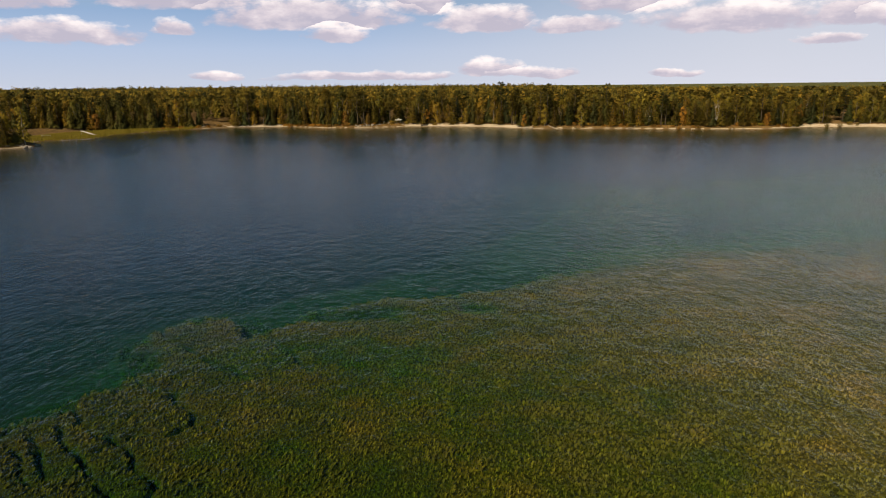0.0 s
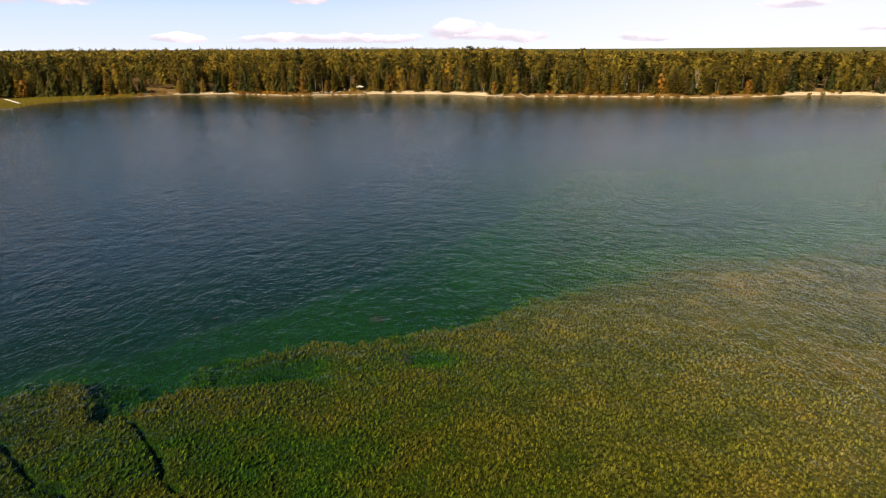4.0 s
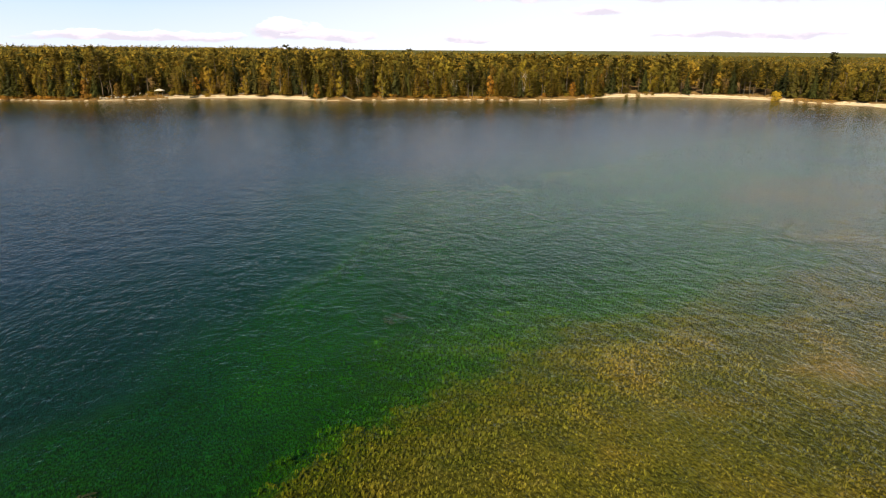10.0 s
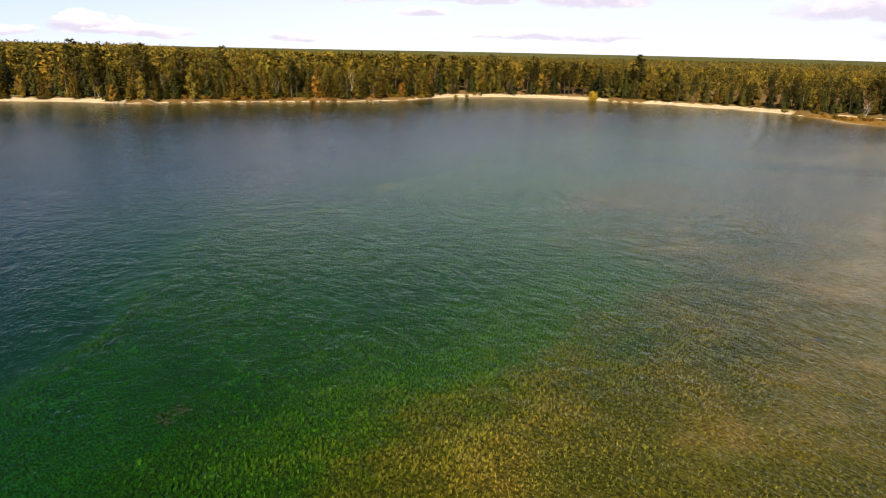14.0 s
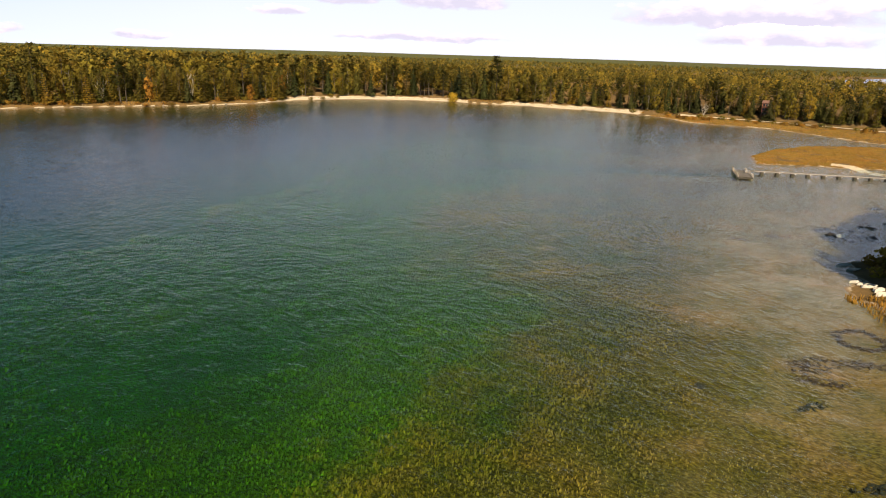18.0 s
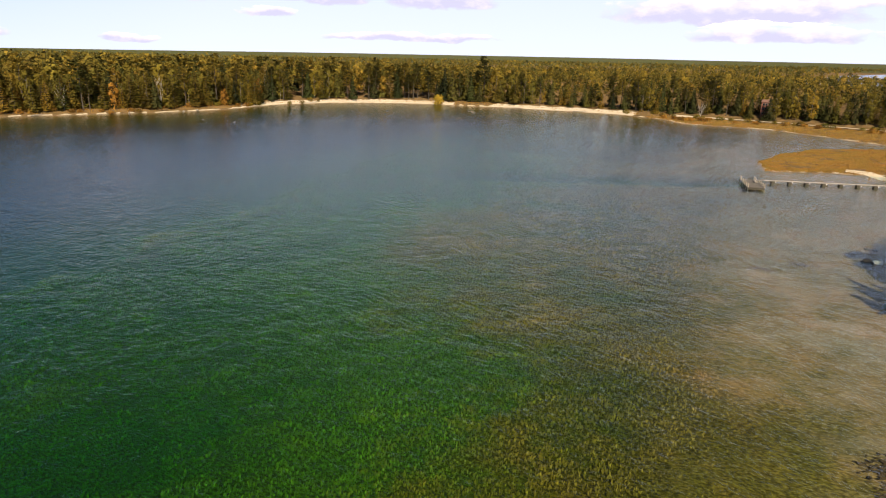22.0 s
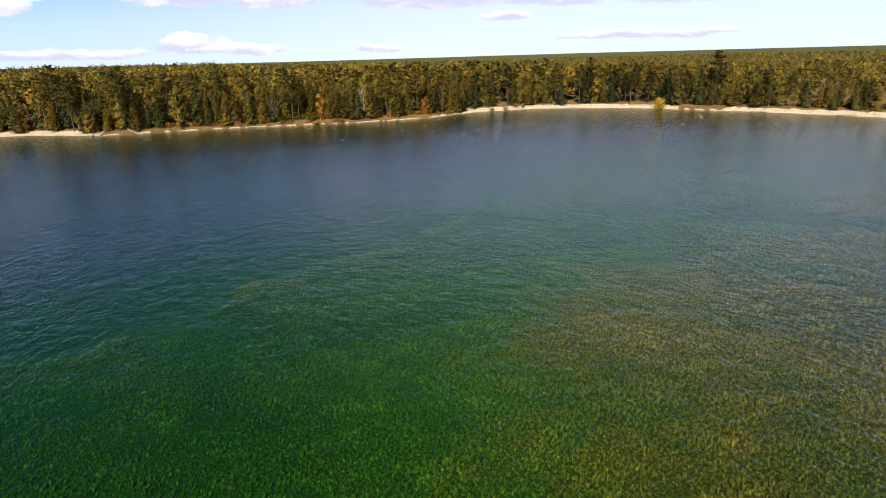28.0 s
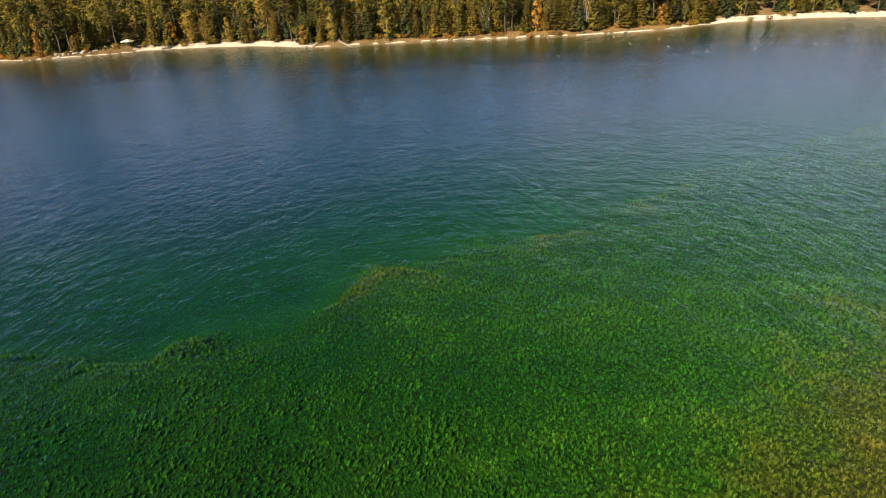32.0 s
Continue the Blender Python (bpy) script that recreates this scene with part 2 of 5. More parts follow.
def bed_through_water(tree, contrast):
    """Weed and green meadow on the lake bed, with the water's dimming by depth painted in; with the noises that shape
    it.
    """
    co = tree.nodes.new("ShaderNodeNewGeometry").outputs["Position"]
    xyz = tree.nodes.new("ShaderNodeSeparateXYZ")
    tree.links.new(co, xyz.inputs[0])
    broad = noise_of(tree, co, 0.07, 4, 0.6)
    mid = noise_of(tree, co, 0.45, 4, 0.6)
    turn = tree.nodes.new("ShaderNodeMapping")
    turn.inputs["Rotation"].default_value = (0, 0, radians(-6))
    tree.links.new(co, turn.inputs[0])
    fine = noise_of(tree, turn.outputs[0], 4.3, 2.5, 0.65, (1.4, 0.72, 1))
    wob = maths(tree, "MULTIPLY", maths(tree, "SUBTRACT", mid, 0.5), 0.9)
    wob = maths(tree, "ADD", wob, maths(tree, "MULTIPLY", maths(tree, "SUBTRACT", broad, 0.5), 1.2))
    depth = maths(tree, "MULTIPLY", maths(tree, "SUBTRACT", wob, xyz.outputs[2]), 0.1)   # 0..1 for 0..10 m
    # greener, bluer, darker stops with depth paint the water's absorption and scattered light
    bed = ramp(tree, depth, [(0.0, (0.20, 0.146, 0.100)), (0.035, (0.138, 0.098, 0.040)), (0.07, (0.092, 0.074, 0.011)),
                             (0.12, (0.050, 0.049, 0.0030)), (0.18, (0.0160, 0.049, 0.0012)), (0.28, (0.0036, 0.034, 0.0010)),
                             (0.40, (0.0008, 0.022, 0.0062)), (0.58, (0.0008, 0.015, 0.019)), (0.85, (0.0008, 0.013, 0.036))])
    patches = noise_of(tree, co, 0.16, 5, 0.62)
    bed = mixed(tree, bed, ramp(tree, patches, [(0.32, (0.72, 0.82, 0.8)), (0.5, grey(1.0)), (0.68, (1.28, 1.08, 1.05))]), 1.0, "MULTIPLY")
    pale = ramp(tree, noise_of(tree, co, 0.30, 3, 0.6, (1, 1, 0)), [(0.60, grey(1.0)), (0.70, (2.0, 1.6, 2.0))])
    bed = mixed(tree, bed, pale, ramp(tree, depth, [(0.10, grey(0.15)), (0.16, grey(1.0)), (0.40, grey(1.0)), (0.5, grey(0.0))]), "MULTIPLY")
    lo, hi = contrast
    # weed mottling stretched along the wave crests, imitating sunlight focused by ripples
    ripple_grain = ramp(tree, fine, [(0.36, grey(lo)), (0.5, grey(0.8)), (0.64, grey(hi))])
    bed = mixed(tree, bed, ripple_grain, ramp(tree, depth, [(0.02, grey(0.4)), (0.055, grey(0.75)), (0.1, grey(1.0))]), "MULTIPLY")
    return bed, co, xyz, mid, fine


def make_weed():
    """Soft water plants standing on the bed, each tuft a little lighter or darker."""
    m, tree, bsdf = material("water_weed")
    # tufts carry the same painted water dimming as the bed
    bed = bed_through_water(tree, (0.7, 1.3))[0]
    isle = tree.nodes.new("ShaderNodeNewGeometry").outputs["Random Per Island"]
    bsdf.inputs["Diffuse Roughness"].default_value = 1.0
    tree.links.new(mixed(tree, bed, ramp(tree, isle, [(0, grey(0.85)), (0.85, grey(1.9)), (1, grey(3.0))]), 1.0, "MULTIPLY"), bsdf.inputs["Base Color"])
    bsdf.inputs["Roughness"].default_value = 0.9
    bsdf.inputs["Specular IOR Level"].default_value = 0.1
    return m


def make_ground():
    """Sand by the water, forest litter further up; weed and green meadow on the lake bed, with the water's dimming by
    depth painted in.
    """
    m, tree, bsdf = material("ground_cover")
    bed, co, xyz, mid, fine = bed_through_water(tree, (0.25, 1.7))
    # mud darkened at weed depths, to deepen the shade between tufts
    mud = ramp(tree, maths(tree, "MULTIPLY", xyz.outputs[2], -0.1), [(0.05, grey(1.0)), (0.085, grey(0.66)), (0.26, grey(0.7)), (0.33, grey(1.0))])
    bed = mixed(tree, bed, mud, 1.0, "MULTIPLY")
    sand = ramp(tree, mid, [(0.3, (0.34, 0.28, 0.20)), (0.7, (0.54, 0.47, 0.37))])
    litter = ramp(tree, mid, [(0.3, (0.08, 0.055, 0.024)), (0.7, (0.19, 0.12, 0.05))])
    soil = tree.nodes.new("ShaderNodeAttribute")
    soil.attribute_name = "soil"
    patchy = maths(tree, "ADD", soil.outputs["Fac"], maths(tree, "MULTIPLY", maths(tree, "SUBTRACT", noise_of(tree, co, 0.25, 5, 0.7), 0.5), 1.0))
    wet = ramp(tree, xyz.outputs[2], [(0.03, (0.5, 0.42, 0.33)), (0.16, grey(1.0))])
    sand = mixed(tree, sand, wet, 1.0, "MULTIPLY")
    land = mixed(tree, sand, litter, ramp(tree, patchy, [(0.42, grey(0)), (0.58, grey(1))]))
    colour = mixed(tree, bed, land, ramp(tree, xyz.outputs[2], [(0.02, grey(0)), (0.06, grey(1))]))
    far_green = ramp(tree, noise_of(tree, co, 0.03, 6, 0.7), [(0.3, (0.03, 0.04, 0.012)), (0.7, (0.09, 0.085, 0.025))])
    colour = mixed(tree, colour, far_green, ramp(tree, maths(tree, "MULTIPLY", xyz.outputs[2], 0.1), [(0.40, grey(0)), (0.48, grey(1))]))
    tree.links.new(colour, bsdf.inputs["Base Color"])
    bsdf.inputs["Roughness"].default_value = 0.95
    bsdf.inputs["Specular IOR Level"].default_value = 0.1
    bsdf.inputs["Diffuse Roughness"].default_value = 1.0
    bump = node(tree, "ShaderNodeBump", Strength=0.9, Distance=0.2)
    tree.links.new(fine, bump.inputs["Height"])
    tree.links.new(bump.outputs[0], bsdf.inputs["Normal"])
    return m


WATER, GROUND, WATER_WEED = make_water(), make_ground(), make_weed()
BARK = plain("grey_bark", [(0.045, 0.034, 0.024), (0.11, 0.088, 0.065)], 2.0, 0.9, 0.4, 9.0, 0, (3, 3, 0.5))
ASPEN_BARK = plain("pale_grey_bark", [(0.16, 0.14, 0.11), (0.34, 0.31, 0.26)], 3.0, 0.85, 0.2, 12.0)
PALE_BARK = plain("white_bark", [(0.40, 0.36, 0.30), (0.66, 0.61, 0.54)], 3.0, 0.8, 0.2, 12.0)
CEDAR = foliage("cedar_leaves", [(0.042, 0.048, 0.010), (0.110, 0.092, 0.016), (0.150, 0.105, 0.018), (0.065, 0.070, 0.013)])
SPRUCE = foliage("spruce_needles", [(0.022, 0.033, 0.012), (0.047, 0.054, 0.018), (0.080, 0.078, 0.020)])
PINE = foliage("pine_needles", [(0.032, 0.040, 0.013), (0.078, 0.074, 0.018), (0.150, 0.120, 0.025)])
ASPEN = foliage("aspen_leaves", [(0.085, 0.088, 0.018), (0.150, 0.130, 0.021), (0.180, 0.125, 0.024), (0.112, 0.108, 0.020)], 0.3)
AUTUMN = foliage("autumn_leaves", [(0.192, 0.110, 0.028), (0.240, 0.130, 0.029), (0.192, 0.130, 0.028)], 0.3)
YELLOW = foliage("yellow_leaves", [(0.27, 0.22, 0.035), (0.32, 0.25, 0.04)], 0.35)
REED = foliage("reed_blades", [(0.22, 0.14, 0.03), (0.30, 0.18, 0.045)], 0.3)
GREEN_REED = foliage("green_reed_blades", [(0.16, 0.15, 0.03), (0.20, 0.18, 0.04)], 0.3)
GREY_WOOD = plain("weathered_wood", [(0.20, 0.18, 0.155), (0.40, 0.37, 0.33)], 2.0, 0.85, 0.3, 14.0, 0, (1, 8, 8))
DECK_WOOD = plain("dark_weathered_deck", [(0.09, 0.08, 0.07), (0.20, 0.18, 0.16)], 2.0, 0.85, 0.3, 14.0, 0, (1, 8, 8))
WHITE_PAINT = plain("white_paint", [(0.70, 0.69, 0.66), (0.84, 0.83, 0.80)], 2.0, 0.5, 0.05)
RED_WOOD = plain("red_brown_boards", [(0.20, 0.075, 0.045), (0.33, 0.13, 0.08)], 1.5, 0.7, 0.2, 12.0)
ROOF = plain("brown_shingle", [(0.14, 0.075, 0.055), (0.24, 0.13, 0.10)], 2.0, 0.85, 0.3)
STONE = plain("grey_stone", [(0.20, 0.18, 0.155), (0.46, 0.42, 0.36)], 1.2, 0.9, 0.4, 9.0)
PALE_STONE = plain("white_limestone", [(0.50, 0.46, 0.40), (0.76, 0.72, 0.65)], 0.8, 0.9, 0.4, 6.0)
DARK_STONE = plain("dark_wet_stone", [(0.03, 0.028, 0.022), (0.10, 0.085, 0.06)], 1.0, 0.7, 0.4, 6.0)
DRIFTWOOD = plain("bleached_driftwood", [(0.34, 0.29, 0.22), (0.58, 0.52, 0.43)], 2.0, 0.85, 0.3, 12.0, 0, (1, 6, 6))
DARK_GLASS = plain("dark_window_glass", [(0.02, 0.022, 0.025), (0.04, 0.045, 0.05)], 1.0, 0.08, 0.0)
RUBBER = plain("black_rubber", [(0.015, 0.015, 0.015), (0.04, 0.04, 0.04)], 4.0, 0.7, 0.1)

# ---- plan of the lake ----
SHORE = [(-215, 225), (-185, 243), (-155, 256), (-143, 262), (-146, 276), (-160, 290), (-157, 292), (-147, 297), (-139, 305), (-139, 324),
         (-131, 340), (-119, 353), (-105, 366), (-94, 373), (-65, 371), (-33, 353), (-2, 354), (8, 358), (30, 353), (48, 345), (67, 328),
         (110, 319), (135, 311), (155, 304), (178, 302), (210, 309), (238, 303), (258, 285), (270, 266), (280, 240), (287, 212),
         (292, 188), (288, 168), (277, 154), (280, 139), (282, 128), (272, 106), (265, 95), (262, 80), (256, 78), (250, 93), (237, 104),
         (220, 109), (203, 109), (191, 104), (198, 94), (206, 80), (198, 70), (185, 64), (165, 61), (142, 63), (127, 69), (118, 72.5), (113, 69.5),
         (108, 70.5), (102, 66), (97, 58), (95, 48), (92, 20), (80, -20), (60, -100), (0, -300), (-300, -320), (-420, -40), (-330, 160)]
SHELF = [(-60, 22), (-36, 37), (-31, 42), (-28.6, 45.5), (-27.0, 47.3), (-25.3, 49.4), (-22.6, 51.6), (-23.0, 54.3), (-26.3, 59.8), (-24.9, 63.9), (-23.1, 66.6), (-17.6, 65.2), (-15.0, 61.2), (-12.1, 64.4), (-9.5, 67.3), (-1.4, 71.0), (3.3, 69.5), (13.2, 73.2),
         (22, 78), (30, 80), (40, 81), (64, 81), (76, 79), (94, 80), (112, 86), (140, 100), (165, 114), (200, 126), (270, 130)]
MEADOW = [(-60, 30), (-30, 50), (-29, 68), (-4, 86), (9, 98), (20, 109), (30, 121), (42, 137), (50, 150), (61, 146), (70, 146), (82, 153), (94, 157),
          (108, 163), (130, 177), (180, 190), (250, 195)]
CRACKS = [[(-26.4, 46.9), (-23.4, 43.3), (-21.6, 42.0), (-18.9, 39.6), (-16.3, 36.2), (-15.3, 34.3)], [(-25.5, 43.5), (-23.5, 40.7), (-20.5, 37.7), (-18.2, 34.5)], [(-29.4, 43.4), (-26.1, 39.5), (-23.6, 36.2)],
          [(-26.9, 42.4), (-24.7, 39.4), (-22.8, 37.0)], [(-21.9, 49.9), (-18.4, 47.6), (-15.3, 43.4), (-14.1, 42.1)], [(-21.7, 43.9), (-20.5, 45.2)],
          [(-23.6, 48.6), (-22.6, 50.5)], [(-21.2, 40.1), (-19.6, 41.8), (-18.1, 42.4)], [(-25.1, 62.9), (-20.5, 57.4), (-17.6, 54.6), (-13.9, 51.3)],
          [(-12.3, 58.7), (-10.1, 55.1), (-8.4, 51.9)], [(-17.3, 63.8), (-15.0, 61.2), (-11.6, 57.9)], [(-16.8, 41.5), (-15.8, 43.4)]]
CHANNEL = [(148, 156), (157, 139), (163, 126), (170, 112), (180, 103)]
BEACHES = [([(-98, 376), (-66, 373)], 0), ([(9, 361), (30, 357), (50, 350), (66, 334)], 1), ([(196, 308), (212, 311), (240, 306), (261, 288), (272, 266)], 0.4),
           ([(282, 240), (289, 212), (294, 188)], 2)]


def segment_distance(p, line, closed=False):
    """Least distance of the points p (n x 2) from a polyline, and whether each lies to its left."""
    line = np.array(line, float)
    a, b = (line, np.roll(line, -1, 0)) if closed else (line[:-1], line[1:])
    best, side = np.full(len(p), 1e9), np.zeros(len(p), bool)
    for (ax, ay), (bx, by) in zip(a, b):
        dx, dy = bx - ax, by - ay
        s = np.clip(((p[:, 0] - ax) * dx + (p[:, 1] - ay) * dy) / (dx * dx + dy * dy), 0, 1)
        d = np.hypot(p[:, 0] - ax - s * dx, p[:, 1] - ay - s * dy)
        near = d < best - 1e-9
        best = np.where(near, d, best)
        side = np.where(near, (dx * (p[:, 1] - ay) - dy * (p[:, 0] - ax)) > 0, side)
    return best, side


def inside(p, line):
    line = np.array(line, float)
    odd = np.zeros(len(p), bool)
    for (ax, ay), (bx, by) in zip(line, np.roll(line, -1, 0)):
        if ay != by:
            cross = (ay > p[:, 1]) != (by > p[:, 1])
            odd ^= cross & (p[:, 0] < (bx - ax) * (p[:, 1] - ay) / (by - ay) + ax)
    return odd


def wavy(p, scale, seed=0.0):
    """Smooth noise from sums of sines, about -1 to 1."""
    x, y = p[:, 0] * scale + seed, p[:, 1] * scale - seed * 0.7
    return (np.sin(x + 1.3 * np.sin(y * 1.1 + seed)) + np.sin(y * 1.27 + 1.1 * np.sin(x * 0.83)) + np.sin((x + y) * 1.9 + 2.1 * np.sin(x * 0.57 - y * 0.71))) / 3


def shore_distance(p):
    """Distance inland (positive) or into the lake (negative)."""
    d, _ = segment_distance(p, SHORE, True)
    d = np.where(inside(p, SHORE), -d, d)
    return d + wavy(p, 0.35) * 0.7 + wavy(p, 1.1, 3) * 0.25


def step(v, lo, hi):
    s = np.clip((v - lo) / (hi - lo), 0, 1)
    return s * s * (3 - 2 * s)


def marsh(p):
    """1 on the low wet flats by the pier and in the western cove."""
    east = step(-segment_distance(p, [(186, 96), (240, 98), (262, 70), (215, 62)])[0], -26, -16)
    rim = step(-segment_distance(p, [(286, 158), (294, 132), (292, 105), (286, 50)])[0], -24, -16)
    west = step(-segment_distance(p, [(-165, 300), (-158, 330), (-140, 352), (-120, 371)])[0], -30, -20)
    return np.maximum.reduce([east, rim, west])


def beach_at(p):
    return np.maximum.reduce([step(-segment_distance(p, b)[0], -8.0 - w, -1.0 - w) for b, w in BEACHES])


def soil_at(p):
    """1 where forest litter or marsh mud covers the sand."""
    d, z = shore_distance(p), beach_at(p)
    return np.clip(step(d, 0.5, 1.5) * (1 - z) + step(d, 7.5, 9.5) * z + 0.75 * marsh(p) * step(d, 0.2, 1.2) + step(-np.hypot(p[:, 0] - 112, p[:, 1] - 60), -24, -16) * step(d, 0.1, 0.5), 0, 1)


def height(p):
    d, beach = shore_distance(p), beach_at(p)
    bank = np.where(d < 1.8, 0.26 * d, 0.47 + 0.30 * (d - 1.8))
    sandy = np.where(d < 7.5, 0.062 * d, 0.46 + 0.30 * (d - 7.5))
    land = np.minimum(np.clip(bank * (1 - beach) + sandy * beach, 0, 9), 1.2 + 0.02 * np.clip(d, 0, 40)) + 0.03
    land = land + 1.4 * step(d, 14, 160) + wavy(p, 0.03) * 0.5 * step(d, 15, 60)
    bay = step(((p[:, 0] - 950) / 330) ** 2 + ((p[:, 1] - 150) / 125) ** 2, 1.0, 2.2)
    land = land + 8.0 * bay * (1 - 0.7 * step(p[:, 0], 300, 700)) * step(np.hypot(p[:, 0] - 80, p[:, 1] - 50), 900, 1500) + 4.0 * step(np.hypot(p[:, 0] - 80, p[:, 1] - 50), 1500, 3000) * (1 + wavy(p, 0.002)) / 2
    m = marsh(p)
    land = land * (1 - m) + m * np.minimum(land, 0.30 + 0.05 * wavy(p, 0.4))
    s = segment_distance(p, SHELF)[0]
    s = np.where(inside(p, SHELF + [(400, 120), (400, -500), (-60, -500)]), -s, s) + wavy(p, 0.5, 2) * 1.0 + wavy(p, 1.3, 5) * 1.0 + wavy(p, 2.9, 3) * 0.7
    q = segment_distance(p, MEADOW)[0]
    q = np.where(inside(p, MEADOW + [(400, 195), (400, -500), (-60, -500)]), -q, q) + wavy(p, 0.16, 4) * 3 + wavy(p, 0.6, 1)
    soft = step(p[:, 0], 5, 40)
    # west made deeper, partly to imitate its dimmer backscatter
    depth = 0.30 + 0.50 * step(-d, 0, 60) + 0.62 * (1 - step(p[:, 0], -5, 45)) + 0.20 * wavy(p, 0.11, 7) + 0.10 * wavy(p, 0.5, 9)
    drop = step(s, -1.6, 3.2) * (1 - soft) + step(s, -13, 15) * soft
    east = step(p[:, 0] + 0.25 * p[:, 1], 70, 125) * (1 - 0.75 * step(p[:, 1] - 0.45 * (p[:, 0] - 90), 98, 132))
    # shoal also raised to imitate the bright backscatter opposite the sun
    shoal = np.exp(-((p[:, 0] - 112) / 26) ** 2 - ((p[:, 1] - 129) / 20) ** 2)
    depth = depth + (1.2 - 0.65 * east + 0.9 * (1 - soft)) * drop + (0.7 - 0.45 * east) * step(s, 2, 25) - 0.55 * shoal + 1.2 * step(q, -3, 6) + 4.5 * step(q, 4, 70)
    ridge = np.exp(-((q + 2.0) / 1.5) ** 2) * step(wavy(p, 0.13, 6) + 0.4 * wavy(p, 0.5, 2), -0.2, 0.4)
    depth = depth - 0.8 * ridge * step(p[:, 0], 10, 30)
    depth = depth + 1.2 * np.exp(-((p[:, 0] + 5.5) / 4.5) ** 4 - ((p[:, 1] - 66.3 - 0.15 * p[:, 0]) / 1.5) ** 4) + 0.7 * np.exp(-((p[:, 0] - 8) / 2.2) ** 2 - ((p[:, 1] - 66.5) / 1.2) ** 2)
    lip = np.exp(-((s + 2.0) / 1.6) ** 2) * 0.1
    depth = depth - lip * step(p[:, 0] * -1, -30, 0)
    for c in CRACKS:
        w = segment_distance(p + np.stack([wavy(p, 0.9, 4), wavy(p, 1.1, 8)], 1) * 0.5, c)[0] + 0.16 * wavy(p, 2.2, 1)
        depth = depth + 0.9 * np.exp(-(w / 0.17) ** 4)
    chan = segment_distance(p, CHANNEL)[0]
    depth = depth + 1.6 * np.exp(-(chan / 3.5) ** 2)
    near = 0.28 * np.clip(-d, 0, 6) ** 0.8 * (1 + 9.0 * step(p[:, 1], 150, 230))
    depth = np.minimum(depth, near + 0.03 * np.clip(-d, 0, 99) ** 1.35)
    return np.where(d > 0, land, -np.maximum(depth, 0.02))


def mesh_of(name, verts, faces, mat, smooth=False):
    """A mesh from arrays; faces all have the same number of corners."""
    verts, faces = np.asarray(verts, np.float32), np.asarray(faces, np.int32)
    me = bpy.data.meshes.new(name)
    me.vertices.add(len(verts))
    me.vertices.foreach_set("co", verts.ravel())
    k = faces.shape[1]
    me.loops.add(faces.size)
    me.loops.foreach_set("vertex_index", faces.ravel())
    me.polygons.add(len(faces))
    me.polygons.foreach_set("loop_start", np.arange(0, faces.size, k, dtype=np.int32))
    me.polygons.foreach_set("use_smooth", np.full(len(faces), smooth))
    me.update(calc_edges=True)
    me.validate()
    me.materials.append(mat)
    return me


def graded(lo, hi, bands):
    """Grid lines from lo to hi: bands of (end, spacing)."""
    out, v = [lo], lo
    for end, gap in bands:
        n = max(1, round((end - v) / gap))
        out += [v + (end - v) * (i + 1) / n for i in range(n)]
        v = end
    return np.array(out)


def make_terrain():
    xs = graded(-4300, 4400, [(-1200, 310), (-500, 70), (-230, 18), (-46, 3.0), (-34, 1.2), (-5, 0.24), (30, 0.9), (120, 1.3), (326, 2.0), (420, 9), (1200, 60), (4400, 320)])
    ys = graded(-4000, 4300, [(-700, 330), (-100, 60), (20, 8), (30, 1.2), (64, 0.26), (100, 1.1), (200, 2.4), (290, 3.0), (380, 1.6), (430, 5), (700, 27), (1400, 70), (4300, 290)])
    gx, gy = np.meshgrid(xs, ys)
    p = np.stack([gx.ravel(), gy.ravel()], 1)
    z = height(p)
    nx, ny = len(xs), len(ys)
    i = np.arange(nx * ny).reshape(ny, nx)
    faces = np.stack([i[:-1, :-1], i[:-1, 1:], i[1:, 1:], i[1:, :-1]], -1).reshape(-1, 4)
    ob = new("ground", mesh_of("ground", np.c_[p, z], faces, GROUND, True))
    ob.data.attributes.new("soil", "FLOAT", "POINT").data.foreach_set("value", soil_at(p).astype(np.float32))
    return tagged(ob, "sandy lake shore, forest floor and weedy lake bed", "ground", kind="structure")


make_terrain()
xs, ys = np.linspace(-430, 310, 40), np.linspace(-330, 385, 40)
i = np.arange(1600).reshape(40, 40)
gx, gy = np.meshgrid(xs, ys)
lake = new("water", mesh_of("water", np.c_[gx.ravel(), gy.ravel(), gx.ravel() * 0], np.stack([i[:-1, :-1], i[:-1, 1:], i[1:, 1:], i[1:, :-1]], -1).reshape(-1, 4), WATER))
tagged(lake, "clear rippled lake water over green weed", "water", kind="structure")

# ---- trees ----
rng = np.random.default_rng(5)


def tube(points, radii, sides=6):
    """A tapered tube along points: vertices and quads."""
    points = np.array(points, float)
    vs, fs = [], []
    for k, (c, r) in enumerate(zip(points, radii)):
        t = points[min(k + 1, len(points) - 1)] - points[max(k - 1, 0)]
        t = t / np.linalg.norm(t)
        u = np.cross(t, (1, 0, 0) if abs(t[0]) < 0.8 else (0, 1, 0))
        u /= np.linalg.norm(u)
        w = np.cross(t, u)
        for s in range(sides):
            a = 2 * math.pi * s / sides
            vs.append(c + r * (math.cos(a) * u + math.sin(a) * w))
    for k in range(len(points) - 1):
        for s in range(sides):
            n = (s + 1) % sides
            fs.append((k * sides + s, k * sides + n, (k + 1) * sides + n, (k + 1) * sides + s))
    return np.array(vs), np.array(fs)


